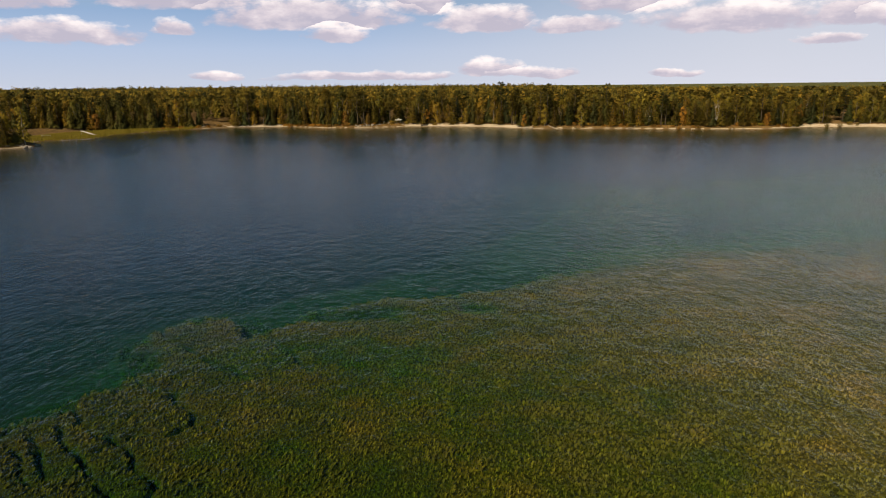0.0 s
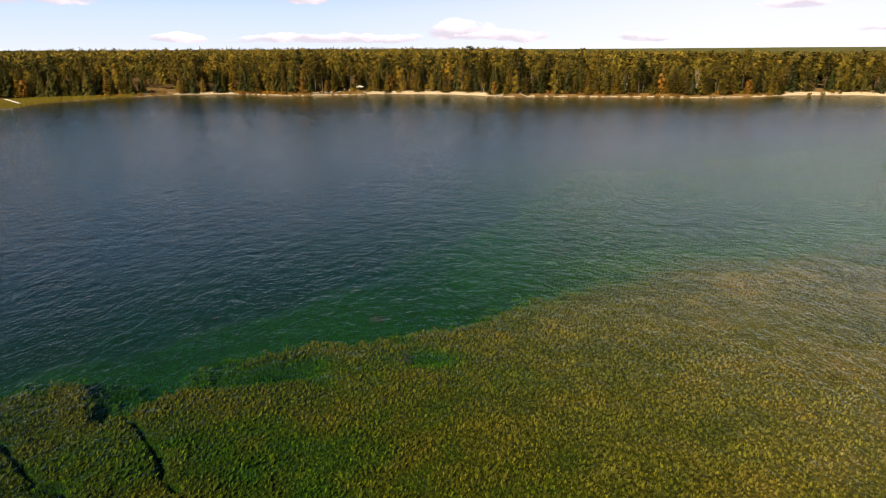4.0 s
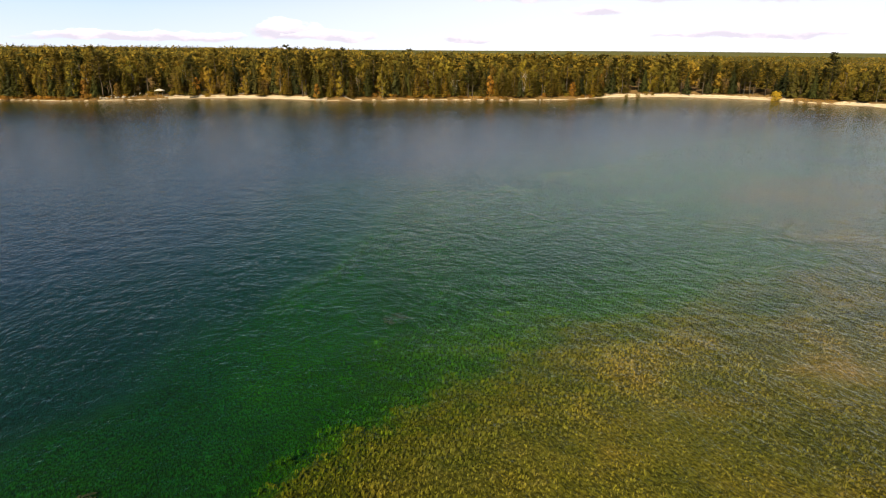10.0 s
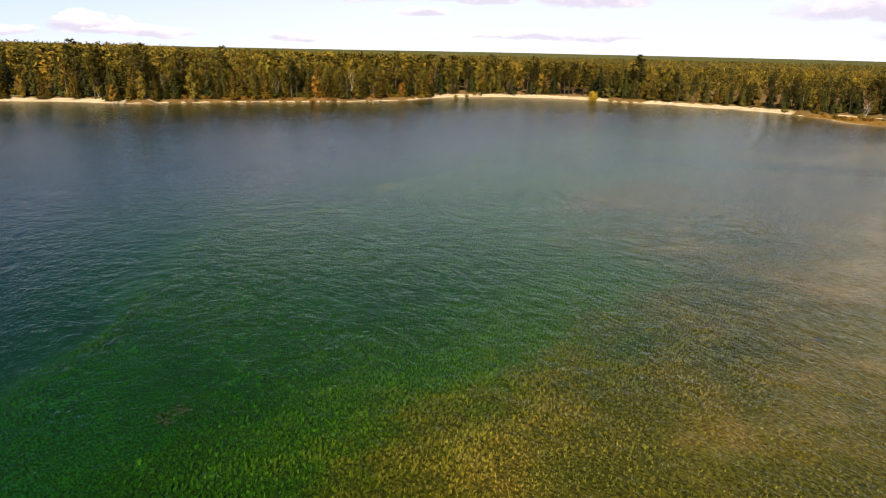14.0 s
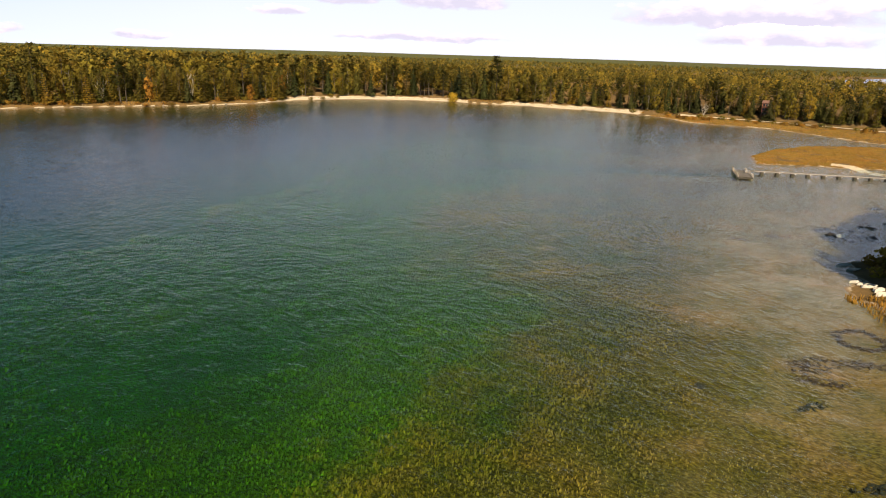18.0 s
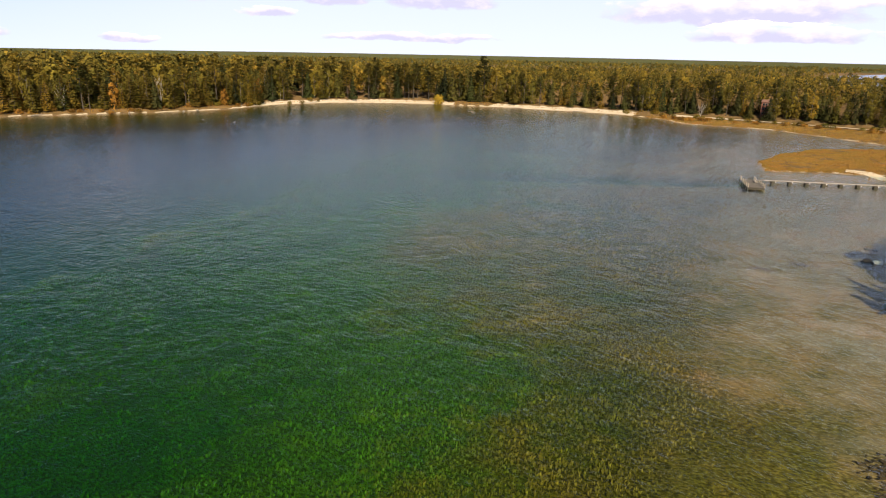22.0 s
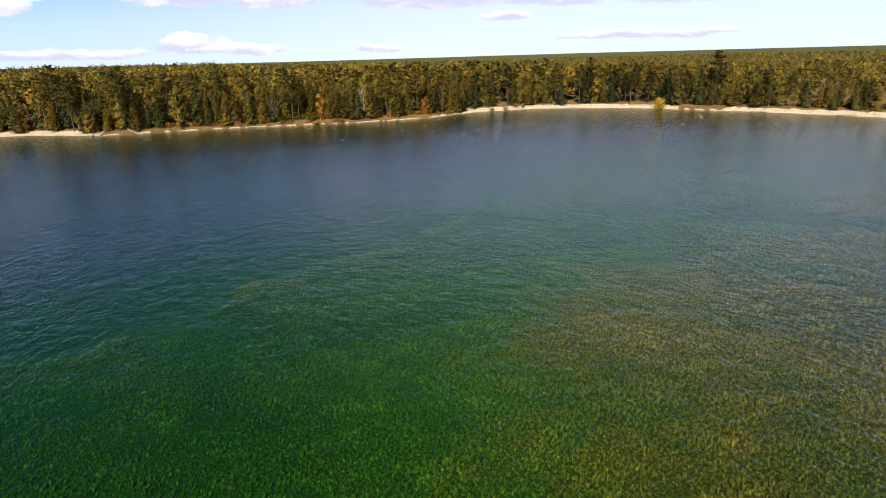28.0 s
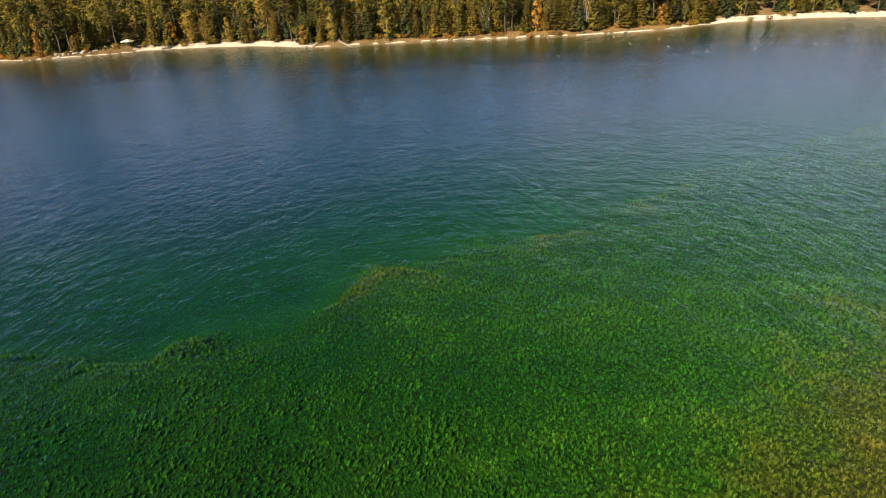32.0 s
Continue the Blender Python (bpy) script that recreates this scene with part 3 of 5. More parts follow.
def joined(parts):
    vs, fs, base = [], [], 0
    for v, f in parts:
        vs.append(v)
        fs.append(f + base)
        base += len(v)
    return np.concatenate(vs), np.concatenate(fs)


def clumps(centre, along, across, bend=0.25):
    """Leafy sprays: a bent four-cornered leaf mass at each centre, spanned by two arrays of vectors."""
    n = len(centre)
    normal = np.cross(along, across)
    normal /= np.linalg.norm(normal, axis=1)[:, None] + 1e-9
    size = np.linalg.norm(along, axis=1)[:, None] * bend
    k = rng.uniform(0.6, 1.25, (n, 4, 1))
    v = np.stack([centre - along * k[:, 0], centre - across * k[:, 1] + normal * size, centre + along * k[:, 2], centre + across * k[:, 3] + normal * size], 1)
    return v.reshape(-1, 3), np.arange(4 * n).reshape(n, 4)


def bushy(v, f, up=0.35):
    """Turns the sprays of a crown outwards and gives them rounded shading: faces, and a normal for each corner."""
    q = v.reshape(-1, 4, 3)
    c = q.mean(1)
    own = np.cross(q[:, 2] - q[:, 0], q[:, 3] - q[:, 1])
    own /= np.linalg.norm(own, axis=1)[:, None] + 1e-9
    out = np.c_[c[:, :2], np.zeros(len(c))]
    out /= np.linalg.norm(out, axis=1)[:, None] + 1e-6
    out[:, 2] = up
    back = (own * out).sum(1) < 0
    f = np.where(back[:, None], f[:, [0, 3, 2, 1]], f)
    n = out * 0.8 + np.where(back[:, None], -own, own) * 0.75
    return f, np.repeat(n / np.linalg.norm(n, axis=1)[:, None], 4, 0)


def leafy(name, v, f, mat):
    f, n = bushy(v, f)
    me = mesh_of(name, v, f, mat, True)
    me.normals_split_custom_set_from_vertices(n.astype(np.float32))
    return me


def crown_spire(h, r, n, base=0.06, power=0.8, droop=0.5, size=0.55):
    """Cedar or spruce: sprays all round a tapering column, in loose tiers."""
    u = rng.random(n) ** 1.35
    tier = np.round(u * h / 0.9) * 0.9 / h
    u = np.clip(0.6 * u + 0.4 * tier, 0, 0.985)
    a = rng.random(n) * 2 * math.pi
    lob = 1 + 0.22 * np.sin(a * 3 + u * 9) + 0.18 * np.sin(a * 5 - u * 14)
    rad = r * (1 - u) ** power * lob * rng.uniform(0.45, 1.05, n)
    z = h * (base + (1 - base) * u)
    c = np.stack([np.cos(a) * rad, np.sin(a) * rad, z], 1)
    out = np.stack([np.cos(a), np.sin(a), -droop * rng.uniform(0.4, 1.4, n)], 1)
    side = np.stack([-np.sin(a), np.cos(a), rng.uniform(-0.4, 0.4, n)], 1)
    s = (size * (0.45 + 0.75 * (1 - u)) * rng.uniform(0.7, 1.4, n))[:, None]
    return clumps(c, out * s, side * s * 0.7)


def crown_pine(h, r, n):
    """Tall pine: flat tufted boughs on the upper half of the stem, uneven and gappy."""
    cs = []
    for _ in range(int(n / 17)):
        u = rng.uniform(0.0, 1.0)
        z0 = h * (0.40 + 0.60 * u)
        reach = r * (0.35 + 0.75 * math.sin(math.pi * min(1, 0.25 + 0.72 * u))) * rng.uniform(0.55, 1.15)
        a = rng.uniform(0, 2 * math.pi)
        s = rng.uniform(0.3, 1.0, 17)
        w = rng.normal(0, 0.28, 17)
        cs.append(np.stack([np.cos(a + w) * reach * s, np.sin(a + w) * reach * s, z0 + s * reach * 0.12 + rng.normal(0, 0.22, 17)], 1))
    c = np.concatenate(cs)
    n = len(c)
    a = np.arctan2(c[:, 1], c[:, 0]) + rng.normal(0, 0.5, n)
    s = rng.uniform(0.3, 0.66, n)[:, None]
    along = np.stack([np.cos(a), np.sin(a), rng.uniform(-0.1, 0.65, n)], 1)
    side = np.stack([-np.sin(a), np.cos(a), rng.uniform(-0.5, 0.5, n)], 1)
    return clumps(c, along * s, side * s * 0.6)


def crown_round(h, r, n, low=0.22, size=0.5):
    """Broadleaf: several leafy lobes of different sizes with gaps between them."""
    cs, outs = [], []
    k = 9
    for j in range(k):
        u = (j + 0.5) / k
        z0 = h * (low + (0.97 - low) * u)
        spread = r * math.sin(math.pi * (0.12 + 0.8 * u)) * 0.62
        a = j * 2.4 + rng.uniform(-0.5, 0.5)
        lob = r * rng.uniform(0.42, 0.7) * (1.05 - 0.35 * u)
        m = n // k
        v = rng.normal(0, 1, (m, 3))
        v /= np.linalg.norm(v, axis=1)[:, None]
        outs.append(v.copy())
        v *= (lob * rng.uniform(0.55, 1.08, m))[:, None]
        v[:, 2] *= 1.15
        cs.append(v + (math.cos(a) * spread, math.sin(a) * spread, z0 - lob * 0.3))
    c = np.concatenate(cs)
    n = len(c)
    out = np.concatenate(outs) + rng.normal(0, 0.35, (n, 3))
    d = np.cross(out, rng.normal(0, 1, (n, 3)))
    e2 = np.cross(out, d)
    s = (size * rng.uniform(0.6, 1.3, n))[:, None]
    d = d / np.linalg.norm(d, axis=1)[:, None] * s
    e2 = e2 / (np.linalg.norm(e2, axis=1)[:, None] + 1e-9) * s * 0.8
    return clumps(c, d, e2)


def limbs(h, r, count, low, rise, radius=0.05):
    out = []
    for j in range(count):
        z = h * (low + (0.9 - low) * j / count)
        a = j * 2.4 + rng.uniform(-0.4, 0.4)
        l = r * rng.uniform(0.6, 0.95) * (1.1 - 0.6 * j / count)
        m = np.array((math.cos(a) * l * 0.5, math.sin(a) * l * 0.5, z + l * rise * 0.35))
        out.append(tube([(0, 0, z), m, (math.cos(a) * l, math.sin(a) * l, z + l * rise)], [radius * 1.4, radius, radius * 0.35], 4))
    return out


def stem(h, girth, lean=0.02):
    w = rng.uniform(-lean, lean, (5, 2)) * h
    zs = [-0.4, 0.22 * h, 0.5 * h, 0.76 * h, 0.97 * h]
    return tube([(w[k, 0] * (k > 0), w[k, 1] * (k > 0), z) for k, z in enumerate(zs)], [girth * f for f in (1.25, 0.9, 0.68, 0.42, 0.08)], 7)


def tree_kind(name, label, category, group, variants, crown, bark, leaf, limb):
    """Sources of one kind of tree: a base Empty with a trunk and a crown, unlinked from any place until copied."""
    out = []
    for k in range(variants):
        h, r, girth = crown["h"] * rng.uniform(0.92, 1.08), crown["r"] * rng.uniform(0.85, 1.15), crown["girth"]
        trunk = joined([stem(h, girth)] + limbs(h, r, *limb))
        out.append((mesh_of("trunk", *trunk, bark, True), leafy("crown", *crown["make"](h, r), leaf), h))
    return dict(name=name, label=label, category=category, group=group, meshes=out)


def plant(kind, k, x, y, z, scale, turn, label="", wide=1.0):
    trunk, crown, _ = kind["meshes"][k % len(kind["meshes"])]
    base = new(kind["name"])
    base.empty_display_size = 0.5
    base.matrix_world = Matrix.LocRotScale((x, y, z), Euler((0, 0, turn)), (scale * wide, scale * wide, scale))
    tagged(base, label or kind["label"], kind["category"], kind["group"])
    for n, me in (("trunk", trunk), ("crown", crown)):
        if me:
            o = new(n, me)
            o.parent = base
    return base


KINDS = {
    "cedar": tree_kind("cedar_tree", "olive green narrow cedar at the lake shore", "tree", "cedars along the shore", 5,
                       dict(h=11.5, r=2.15, girth=0.17, make=lambda h, r: crown_spire(h, r, 640, 0.05, 0.62, 0.25, 0.47)), BARK, CEDAR, (6, 0.15, 0.2)),
    "spruce": tree_kind("spruce_tree", "dark green pointed spruce in the forest edge", "tree", "spruces along the shore", 5,
                        dict(h=14.0, r=2.7, girth=0.19, make=lambda h, r: crown_spire(h, r, 680, 0.06, 0.95, 0.55, 0.54)), BARK, SPRUCE, (8, 0.1, -0.1)),
    "pine": tree_kind("pine_tree", "tall pine with tufted boughs above the forest edge", "tree", "pines along the shore", 6,
                      dict(h=18.5, r=3.5, girth=0.26, make=lambda h, r: crown_pine(h, r, 800)), BARK, PINE, (12, 0.35, 0.15)),
    "aspen": tree_kind("aspen_tree", "yellow-green aspen with a pale slender trunk", "tree", "aspens along the shore", 5,
                       dict(h=13.5, r=3.0, girth=0.15, make=lambda h, r: crown_round(h, r, 680, 0.16, 0.40)), ASPEN_BARK, ASPEN, (7, 0.3, 0.7)),
    "maple": tree_kind("maple_tree", "orange-brown young maple in autumn leaf", "tree", "maples along the shore", 4,
                       dict(h=9.0, r=2.2, girth=0.12, make=lambda h, r: crown_round(h, r, 520, 0.12, 0.38)), BARK, AUTUMN, (6, 0.2, 0.7)),
}


def along(line, gap, jitter=0.3):
    """Places along a polyline, about gap apart."""
    out = []
    for (ax, ay), (bx, by) in zip(line[:-1], line[1:]):
        n = max(1, round(math.hypot(bx - ax, by - ay) / gap))
        out += [(ax + (bx - ax) * (k + rng.uniform(-jitter, jitter)) / n, ay + (by - ay) * (k + rng.uniform(-jitter, jitter)) / n) for k in range(n)]
    return out


def ground_at(x, y):
    return float(height(np.array([[x, y]]))[0])


HOUSE_AT = (316.0, 138.0)


def near_house(x, y):
    """Close to the house, or in the gap in front of it."""
    u, v = (x - HOUSE_AT[0]) * -0.96 + (y - HOUSE_AT[1]) * -0.28, (x - HOUSE_AT[0]) * 0.28 - (y - HOUSE_AT[1]) * 0.96
    return abs(v + 0.6) < 1.7 and -4 < u < 30 or math.hypot(x - HOUSE_AT[0], y - HOUSE_AT[1]) < 3.6


def scatter_edge():
    """The forest edge: rows of single trees behind the beach, thickest at the front."""
    inner = SHORE[2:36]
    spots = []
    for row, (back, gap) in enumerate(((5.0, 3.4), (8.0, 3.8), (12.5, 4.4), (17, 5.0))):
        for x, y in along(inner, gap):
            spots.append((x, y, back, row))
    # step inland along the outward side of the lake outline
    line = np.array(inner)
    out = []
    for x, y, back, row in spots:
        d = np.hypot(line[:, 0] - x, line[:, 1] - y)
        k = int(np.argmin(d))
        a, b = line[max(0, k - 1)], line[min(len(line) - 1, k + 1)]
        t = (b - a) / np.linalg.norm(b - a)
        n = np.array((-t[1], t[0]))
        out.append((x + n[0] * back + rng.normal(0, 0.9), y + n[1] * back + rng.normal(0, 0.9), row))
    for row, back in enumerate((0.0, 3.5, 8.0, 13.0)):
        for x, y in along([(-225, 346), (-214, 350), (-195, 350), (-172, 355), (-150, 362), (-127, 370), (-112, 377)], (3.0, 3.4, 4.0, 4.8)[row]):
            out.append((x + rng.normal(0, 0.8), y + back + rng.normal(0, 0.8), row + 10))
    for row, back in enumerate((0.0, 3.0, 7.0, 11.5)):
        for x, y in along([(297, 182), (309, 160), (314, 135), (314, 110), (312, 85), (305, 50), (300, 20)], (3.0, 3.4, 4.0, 4.8)[row]):
            out.append((x + back + rng.normal(0, 0.8), y + back * 0.2 + rng.normal(0, 0.8), row + 10))
    p = np.array([(o[0], o[1]) for o in out])
    d, wet, z = shore_distance(p), marsh(p), height(p)
    count = {}
    for (x, y, row), dd, m, zz in zip(out, d, wet, z):
        if dd < 3.2 or m > 0.35 and row < 10:
            continue
        if (x > -172 and 267 < y < 342 or x < -112 and y > 290) and x < 0 and row < 10:
            continue
        if y < 172 and x > 255 and row < 10 or near_house(x, y):
            continue
        if 4 < x < 66 and dd < 7.0 or (205 < x < 300 and dd < 8.0 and y > 165) or (math.hypot(x - 0, y - 361) < 9 and dd < 8):
            continue
        east = x > 240
        q = rng.random()
        kinds = ["cedar", "spruce", "pine", "aspen", "maple"]
        w = np.array([0.47, 0.26, 0.08, 0.15, 0.04]) if not east else np.array([0.26, 0.50, 0.10, 0.13, 0.01])
        if row % 10 >= 2:
            w = w * (0.5, 0.9, 2.4, 1.0, 0.3)
        w = w / w.sum()
        kind = kinds[int(np.searchsorted(np.cumsum(w), q).clip(0, 4))]
        if count.get(kind, 0) >= 298:
            continue
        count[kind] = count.get(kind, 0) + 1
        s = rng.uniform(0.66, 1.14) * (0.70 if x > 262 and y < 230 else 1.0)
        plant(KINDS[kind], int(rng.integers(9)), x, y, zz - 0.1, s, rng.uniform(0, 6.28))
    return count


print("edge trees", scatter_edge())


def woods(name, label, p, kinds, sizes):
    """Uncounted forest: simple crowns of many leafy sprays, all in one mesh a kind."""
    z = height(p)
    for kind, (mat, shapes) in kinds.items():
        pick = np.where(sizes[:, 0] == kind)[0]
        vs, fs, tones, base = [], [], [], 0
        for j, (v, f) in enumerate(shapes):
            own = pick[j::len(shapes)]
            if not len(own):
                continue
            s = sizes[own, 1][:, None, None]
            a = sizes[own, 2]
            c, sn = np.cos(a)[:, None], np.sin(a)[:, None]
            w = np.stack([c * v[:, 0] - sn * v[:, 1], sn * v[:, 0] + c * v[:, 1], np.repeat(v[None, :, 2], len(own), 0)], 2) * s
            w += np.c_[p[own], z[own]][:, None, :]
            vs.append(w.reshape(-1, 3))
            fs.append((f[None] + (np.arange(len(own)) * len(v))[:, None, None]).reshape(-1, f.shape[1]) + base)
            base += w.shape[0] * w.shape[1]
            tones.append(np.repeat(rng.random(len(own)), len(v)))
        ob = new(name, mesh_of(name, np.concatenate(vs), np.concatenate(fs), mat))
        ob.data.attributes.new("tone", "FLOAT", "POINT").data.foreach_set("value", np.concatenate(tones).astype(np.float32))
        tagged(ob, label, "forest", kind="stuff")


def far_tones(name, tones, vary=1.0):
    """As foliage, with the colour shifting across the wood instead of from object to object."""
    m, tree, bsdf = material(name)
    geo = tree.nodes.new("ShaderNodeNewGeometry")
    own = tree.nodes.new("ShaderNodeAttribute")
    own.attribute_name = "tone"
    patch = noise_of(tree, geo.outputs["Position"], 0.05, 3, 0.6)
    shift = maths(tree, "ADD", maths(tree, "MULTIPLY", own.outputs["Fac"], 0.75), maths(tree, "MULTIPLY", patch, 0.5))
    tone = ramp(tree, shift, [(0.2 + 0.65 * i / max(1, len(tones) - 1), c) for i, c in enumerate(tones)])
    other = maths(tree, "FRACT", maths(tree, "MULTIPLY", own.outputs["Fac"], 17.3))
    tone = mixed(tree, tone, ramp(tree, other, [(0, (0.60, 0.58, 0.46)), (0.5, (1.30, 1.17, 0.78)), (1, (1.82, 1.58, 0.92))]), vary, "MULTIPLY")
    clump = ramp(tree, geo.outputs["Random Per Island"], [(0, grey(0.85)), (1, grey(1.15))])
    tree.links.new(mixed(tree, tone, clump, 1.0, "MULTIPLY"), bsdf.inputs["Base Color"])
    bsdf.inputs["Roughness"].default_value = 0.8
    bsdf.inputs["Specular IOR Level"].default_value = 0.2
    return m


FAR_PINE = far_tones("woods_pine", [(0.028, 0.035, 0.010), (0.088, 0.080, 0.018), (0.165, 0.130, 0.025)])
FAR_SPRUCE = far_tones("woods_spruce", [(0.020, 0.030, 0.010), (0.067, 0.068, 0.019), (0.122, 0.105, 0.023)])
FAR_ASPEN = far_tones("woods_aspen", [(0.055, 0.058, 0.013), (0.120, 0.106, 0.020), (0.165, 0.118, 0.024)])


def make_woods():
    centre = np.array((80.0, 50.0))
    for near, far, gap, n, grow, tall, label in ((16, 38, 5.0, 250, 1.1, 0.93, "mixed pine and spruce forest behind the shore"), (38, 110, 5.3, 160, 1.3, 0.91, "mixed pine and spruce forest behind the shore"), (110, 400, 6.5, 54, 1.9, 0.88, "forest canopy rising behind the lake"),
                                                 (400, 1100, 12, 26, 3.0, 0.80, "distant forest canopy towards the horizon")):
        m = gap
        gx, gy = np.meshgrid(np.arange(-900, 1500, m), np.arange(-200, 1500, m))
        p = np.stack([gx.ravel(), gy.ravel()], 1) + rng.uniform(-0.42, 0.42, (gx.size, 2)) * m
        v = p - centre
        bearing = np.degrees(np.arctan2(v[:, 0], v[:, 1]))
        p = p[(bearing > -58) & (bearing < 100) & (np.hypot(v[:, 0], v[:, 1]) < far + 420)]
        d = shore_distance(p)
        keep = (d > near) & (d < far) & (marsh(p) < 0.3) & ~((p[:, 0] < -105) & (p[:, 1] < 372) & (p[:, 1] > 268) & (p[:, 0] > -230))
        keep &= ~((p[:, 0] > 690) & (p[:, 0] < 1250) & (p[:, 1] > 60) & (p[:, 1] < 235))
        keep &= ~((p[:, 0] > 290) & (p[:, 0] < HOUSE_AT[0] + 6) & (np.abs(p[:, 1] - HOUSE_AT[1]) < 6)) & ~((p[:, 0] > 255) & (p[:, 0] < 322) & (p[:, 1] < 172))
        p = p[keep]
        q = rng.random(len(p))
        sizes = np.stack([np.where(q < 0.42, 0, np.where(q < np.where(p[:, 0] > 296, 0.80, 0.68), 1, 2)), (0.70 + 0.42 * rng.random(len(p)) ** 1.4) * np.where((p[:, 0] > 296) & (p[:, 1] < 260), 0.62, np.where(p[:, 0] > 300, 0.80 if far < 400 else 0.62, 1.0)) * tall, rng.random(len(p)) * 6.28], 1)
        wide, bare = 1 + (grow - 1.25) * 0.3, 0.0 if near < 30 else 0.5   # only the tops of the inner trees
        kinds = {0: (FAR_PINE, [crown_low("pine" if grow < 1.5 else "round", 16.8, 3.5 * wide, n, grow, bare) for _ in range(5)]),
                 1: (FAR_SPRUCE, [crown_low("spruce", 14.6, 2.7 * wide, n, grow, bare) for _ in range(4)]),
                 2: (FAR_ASPEN, [crown_low("round", 13.6, 3.4 * wide, n, grow, bare) for _ in range(4)])}
        woods("forest", label, p, kinds, sizes)
        print("woods", len(p))


def crown_low(form, h, r, n, f, foot=0.0):
    if form == "pine":
        v, q = crown_pine(h, r, n)
    elif form == "spruce":
        v, q = crown_spire(h, r, n, 0.25, 0.85, 0.5, 0.8)
    else:
        v, q = crown_round(h, r, n, 0.35, 0.6)
    if foot:
        top = v.reshape(-1, 4, 3).mean(1)[:, 2] > foot * h
        v, q = v.reshape(-1, 4, 3)[top].reshape(-1, 3), q[:top.sum()]
    c = v.reshape(-1, 4, 3).mean(1, keepdims=True)
    grow = f
    return ((v.reshape(-1, 4, 3) - c) * grow + c).reshape(-1, 3), q


make_woods()

# ---- things ----
def box(lo, hi, bevel=0.0):
    bm = bmesh.new()
    bmesh.ops.create_cube(bm, size=1)
    for v in bm.verts:
        v.co = Vector([(a + b) / 2 + c * (b - a) for a, b, c in zip(lo, hi, v.co)])
    if bevel:
        bmesh.ops.bevel(bm, geom=bm.edges[:], offset=bevel, segments=1, affect="EDGES")
    return bm


def part(name, bm, mat, parent=None, label="", at=None):
    """Links a bmesh or a mesh as one object, under a thing or a part."""
    if isinstance(bm, bpy.types.Mesh):
        me = bm
    else:
        me = bpy.data.meshes.new(name)
        bm.to_mesh(me)
        bm.free()
        me.materials.append(mat)
    ob = new(name, me)
    if parent:
        ob.parent = parent
    if at is not None:
        ob.matrix_local = at
    if label:
        tagged(ob, label)
    return ob


def thing(name, x, y, z, turn, label, category, group=""):
    base = new(name)
    base.matrix_world = pose(x, y, z, 0, 0, turn)
    return tagged(base, label, category, group)


def pole(a, b, r0, r1=None, sides=8):
    v, f = tube([a, (np.array(a) + np.array(b)) / 2, b], [r0, (r0 + (r1 or r0)) / 2, r1 or r0], sides)
    bm = bmesh.new()
    vs = [bm.verts.new(c) for c in v]
    for q in f:
        bm.faces.new([vs[k] for k in q])
    bm.faces.new(vs[:sides][::-1])
    bm.faces.new(vs[-sides:])
    bmesh.ops.recalc_face_normals(bm, faces=bm.faces[:])
    return bm


def lump(size, seed, flat=0.6, rings=2):
    """A rough boulder."""
    bm = bmesh.new()
    bmesh.ops.create_icosphere(bm, subdivisions=rings, radius=1)
    for v in bm.verts:
        n = noise.noise(v.co * 1.4 + Vector((seed * 3.7, seed, 0)))
        v.co = v.co * (1 + 0.45 * n)
        v.co.z *= flat
        v.co *= size
    return bm


# the long pier with its end platform
def make_pier():
    a, b = np.array((176.2, 101.6)), np.array((193.0, 74.0))
    run = b - a
    length = float(np.linalg.norm(run))
    turn = math.degrees(math.atan2(run[1], run[0]))
    pier = thing("pier", a[0], a[1], 0, turn, "long weathered grey wooden pier with a railed end platform", "pier")
    crib, block = box((-0.34, -0.42, -0.9), (0.30, 0.42, 0.42), 0.04), box((0.31, -0.40, 0.2), (0.50, 0.40, 0.42), 0.02)
    crib_me = part("crib", crib, DARK_STONE, pier, "dark stone-filled timber crib", pose(3.0, 0, 0)).data
    face_me = part("end_board", block, WHITE_PAINT, pier, "pale end board of a crib", pose(3.0, 0, 0)).data
    x = 6.05
    while x < length - 0.5:
        part("crib", crib_me, None, pier, "dark stone-filled timber crib", pose(x, 0, 0))
        part("end_board", face_me, None, pier, "pale end board of a crib", pose(x, 0, 0))
        x += 3.05
    plank = None
    k, x = 0, 1.2
    while x < length + 1.0:
        if plank is None:
            plank = part("plank", box((-0.135, -0.40, 0.50), (0.135, 0.40, 0.54), 0.01), DRIFTWOOD, pier).data
            x += 0.29
            continue
        part("plank", plank, None, pier, "", pose(x, rng.normal(0, 0.015), rng.normal(0, 0.006), 0, 0, rng.normal(0, 0.6)))
        x += 0.29
    for y in (-0.33, 0.33):
        part("beam", box((0, y - 0.05, 0.42), (length + 1, y + 0.05, 0.497), 0.01), GREY_WOOD, pier)
    return pier


make_pier()


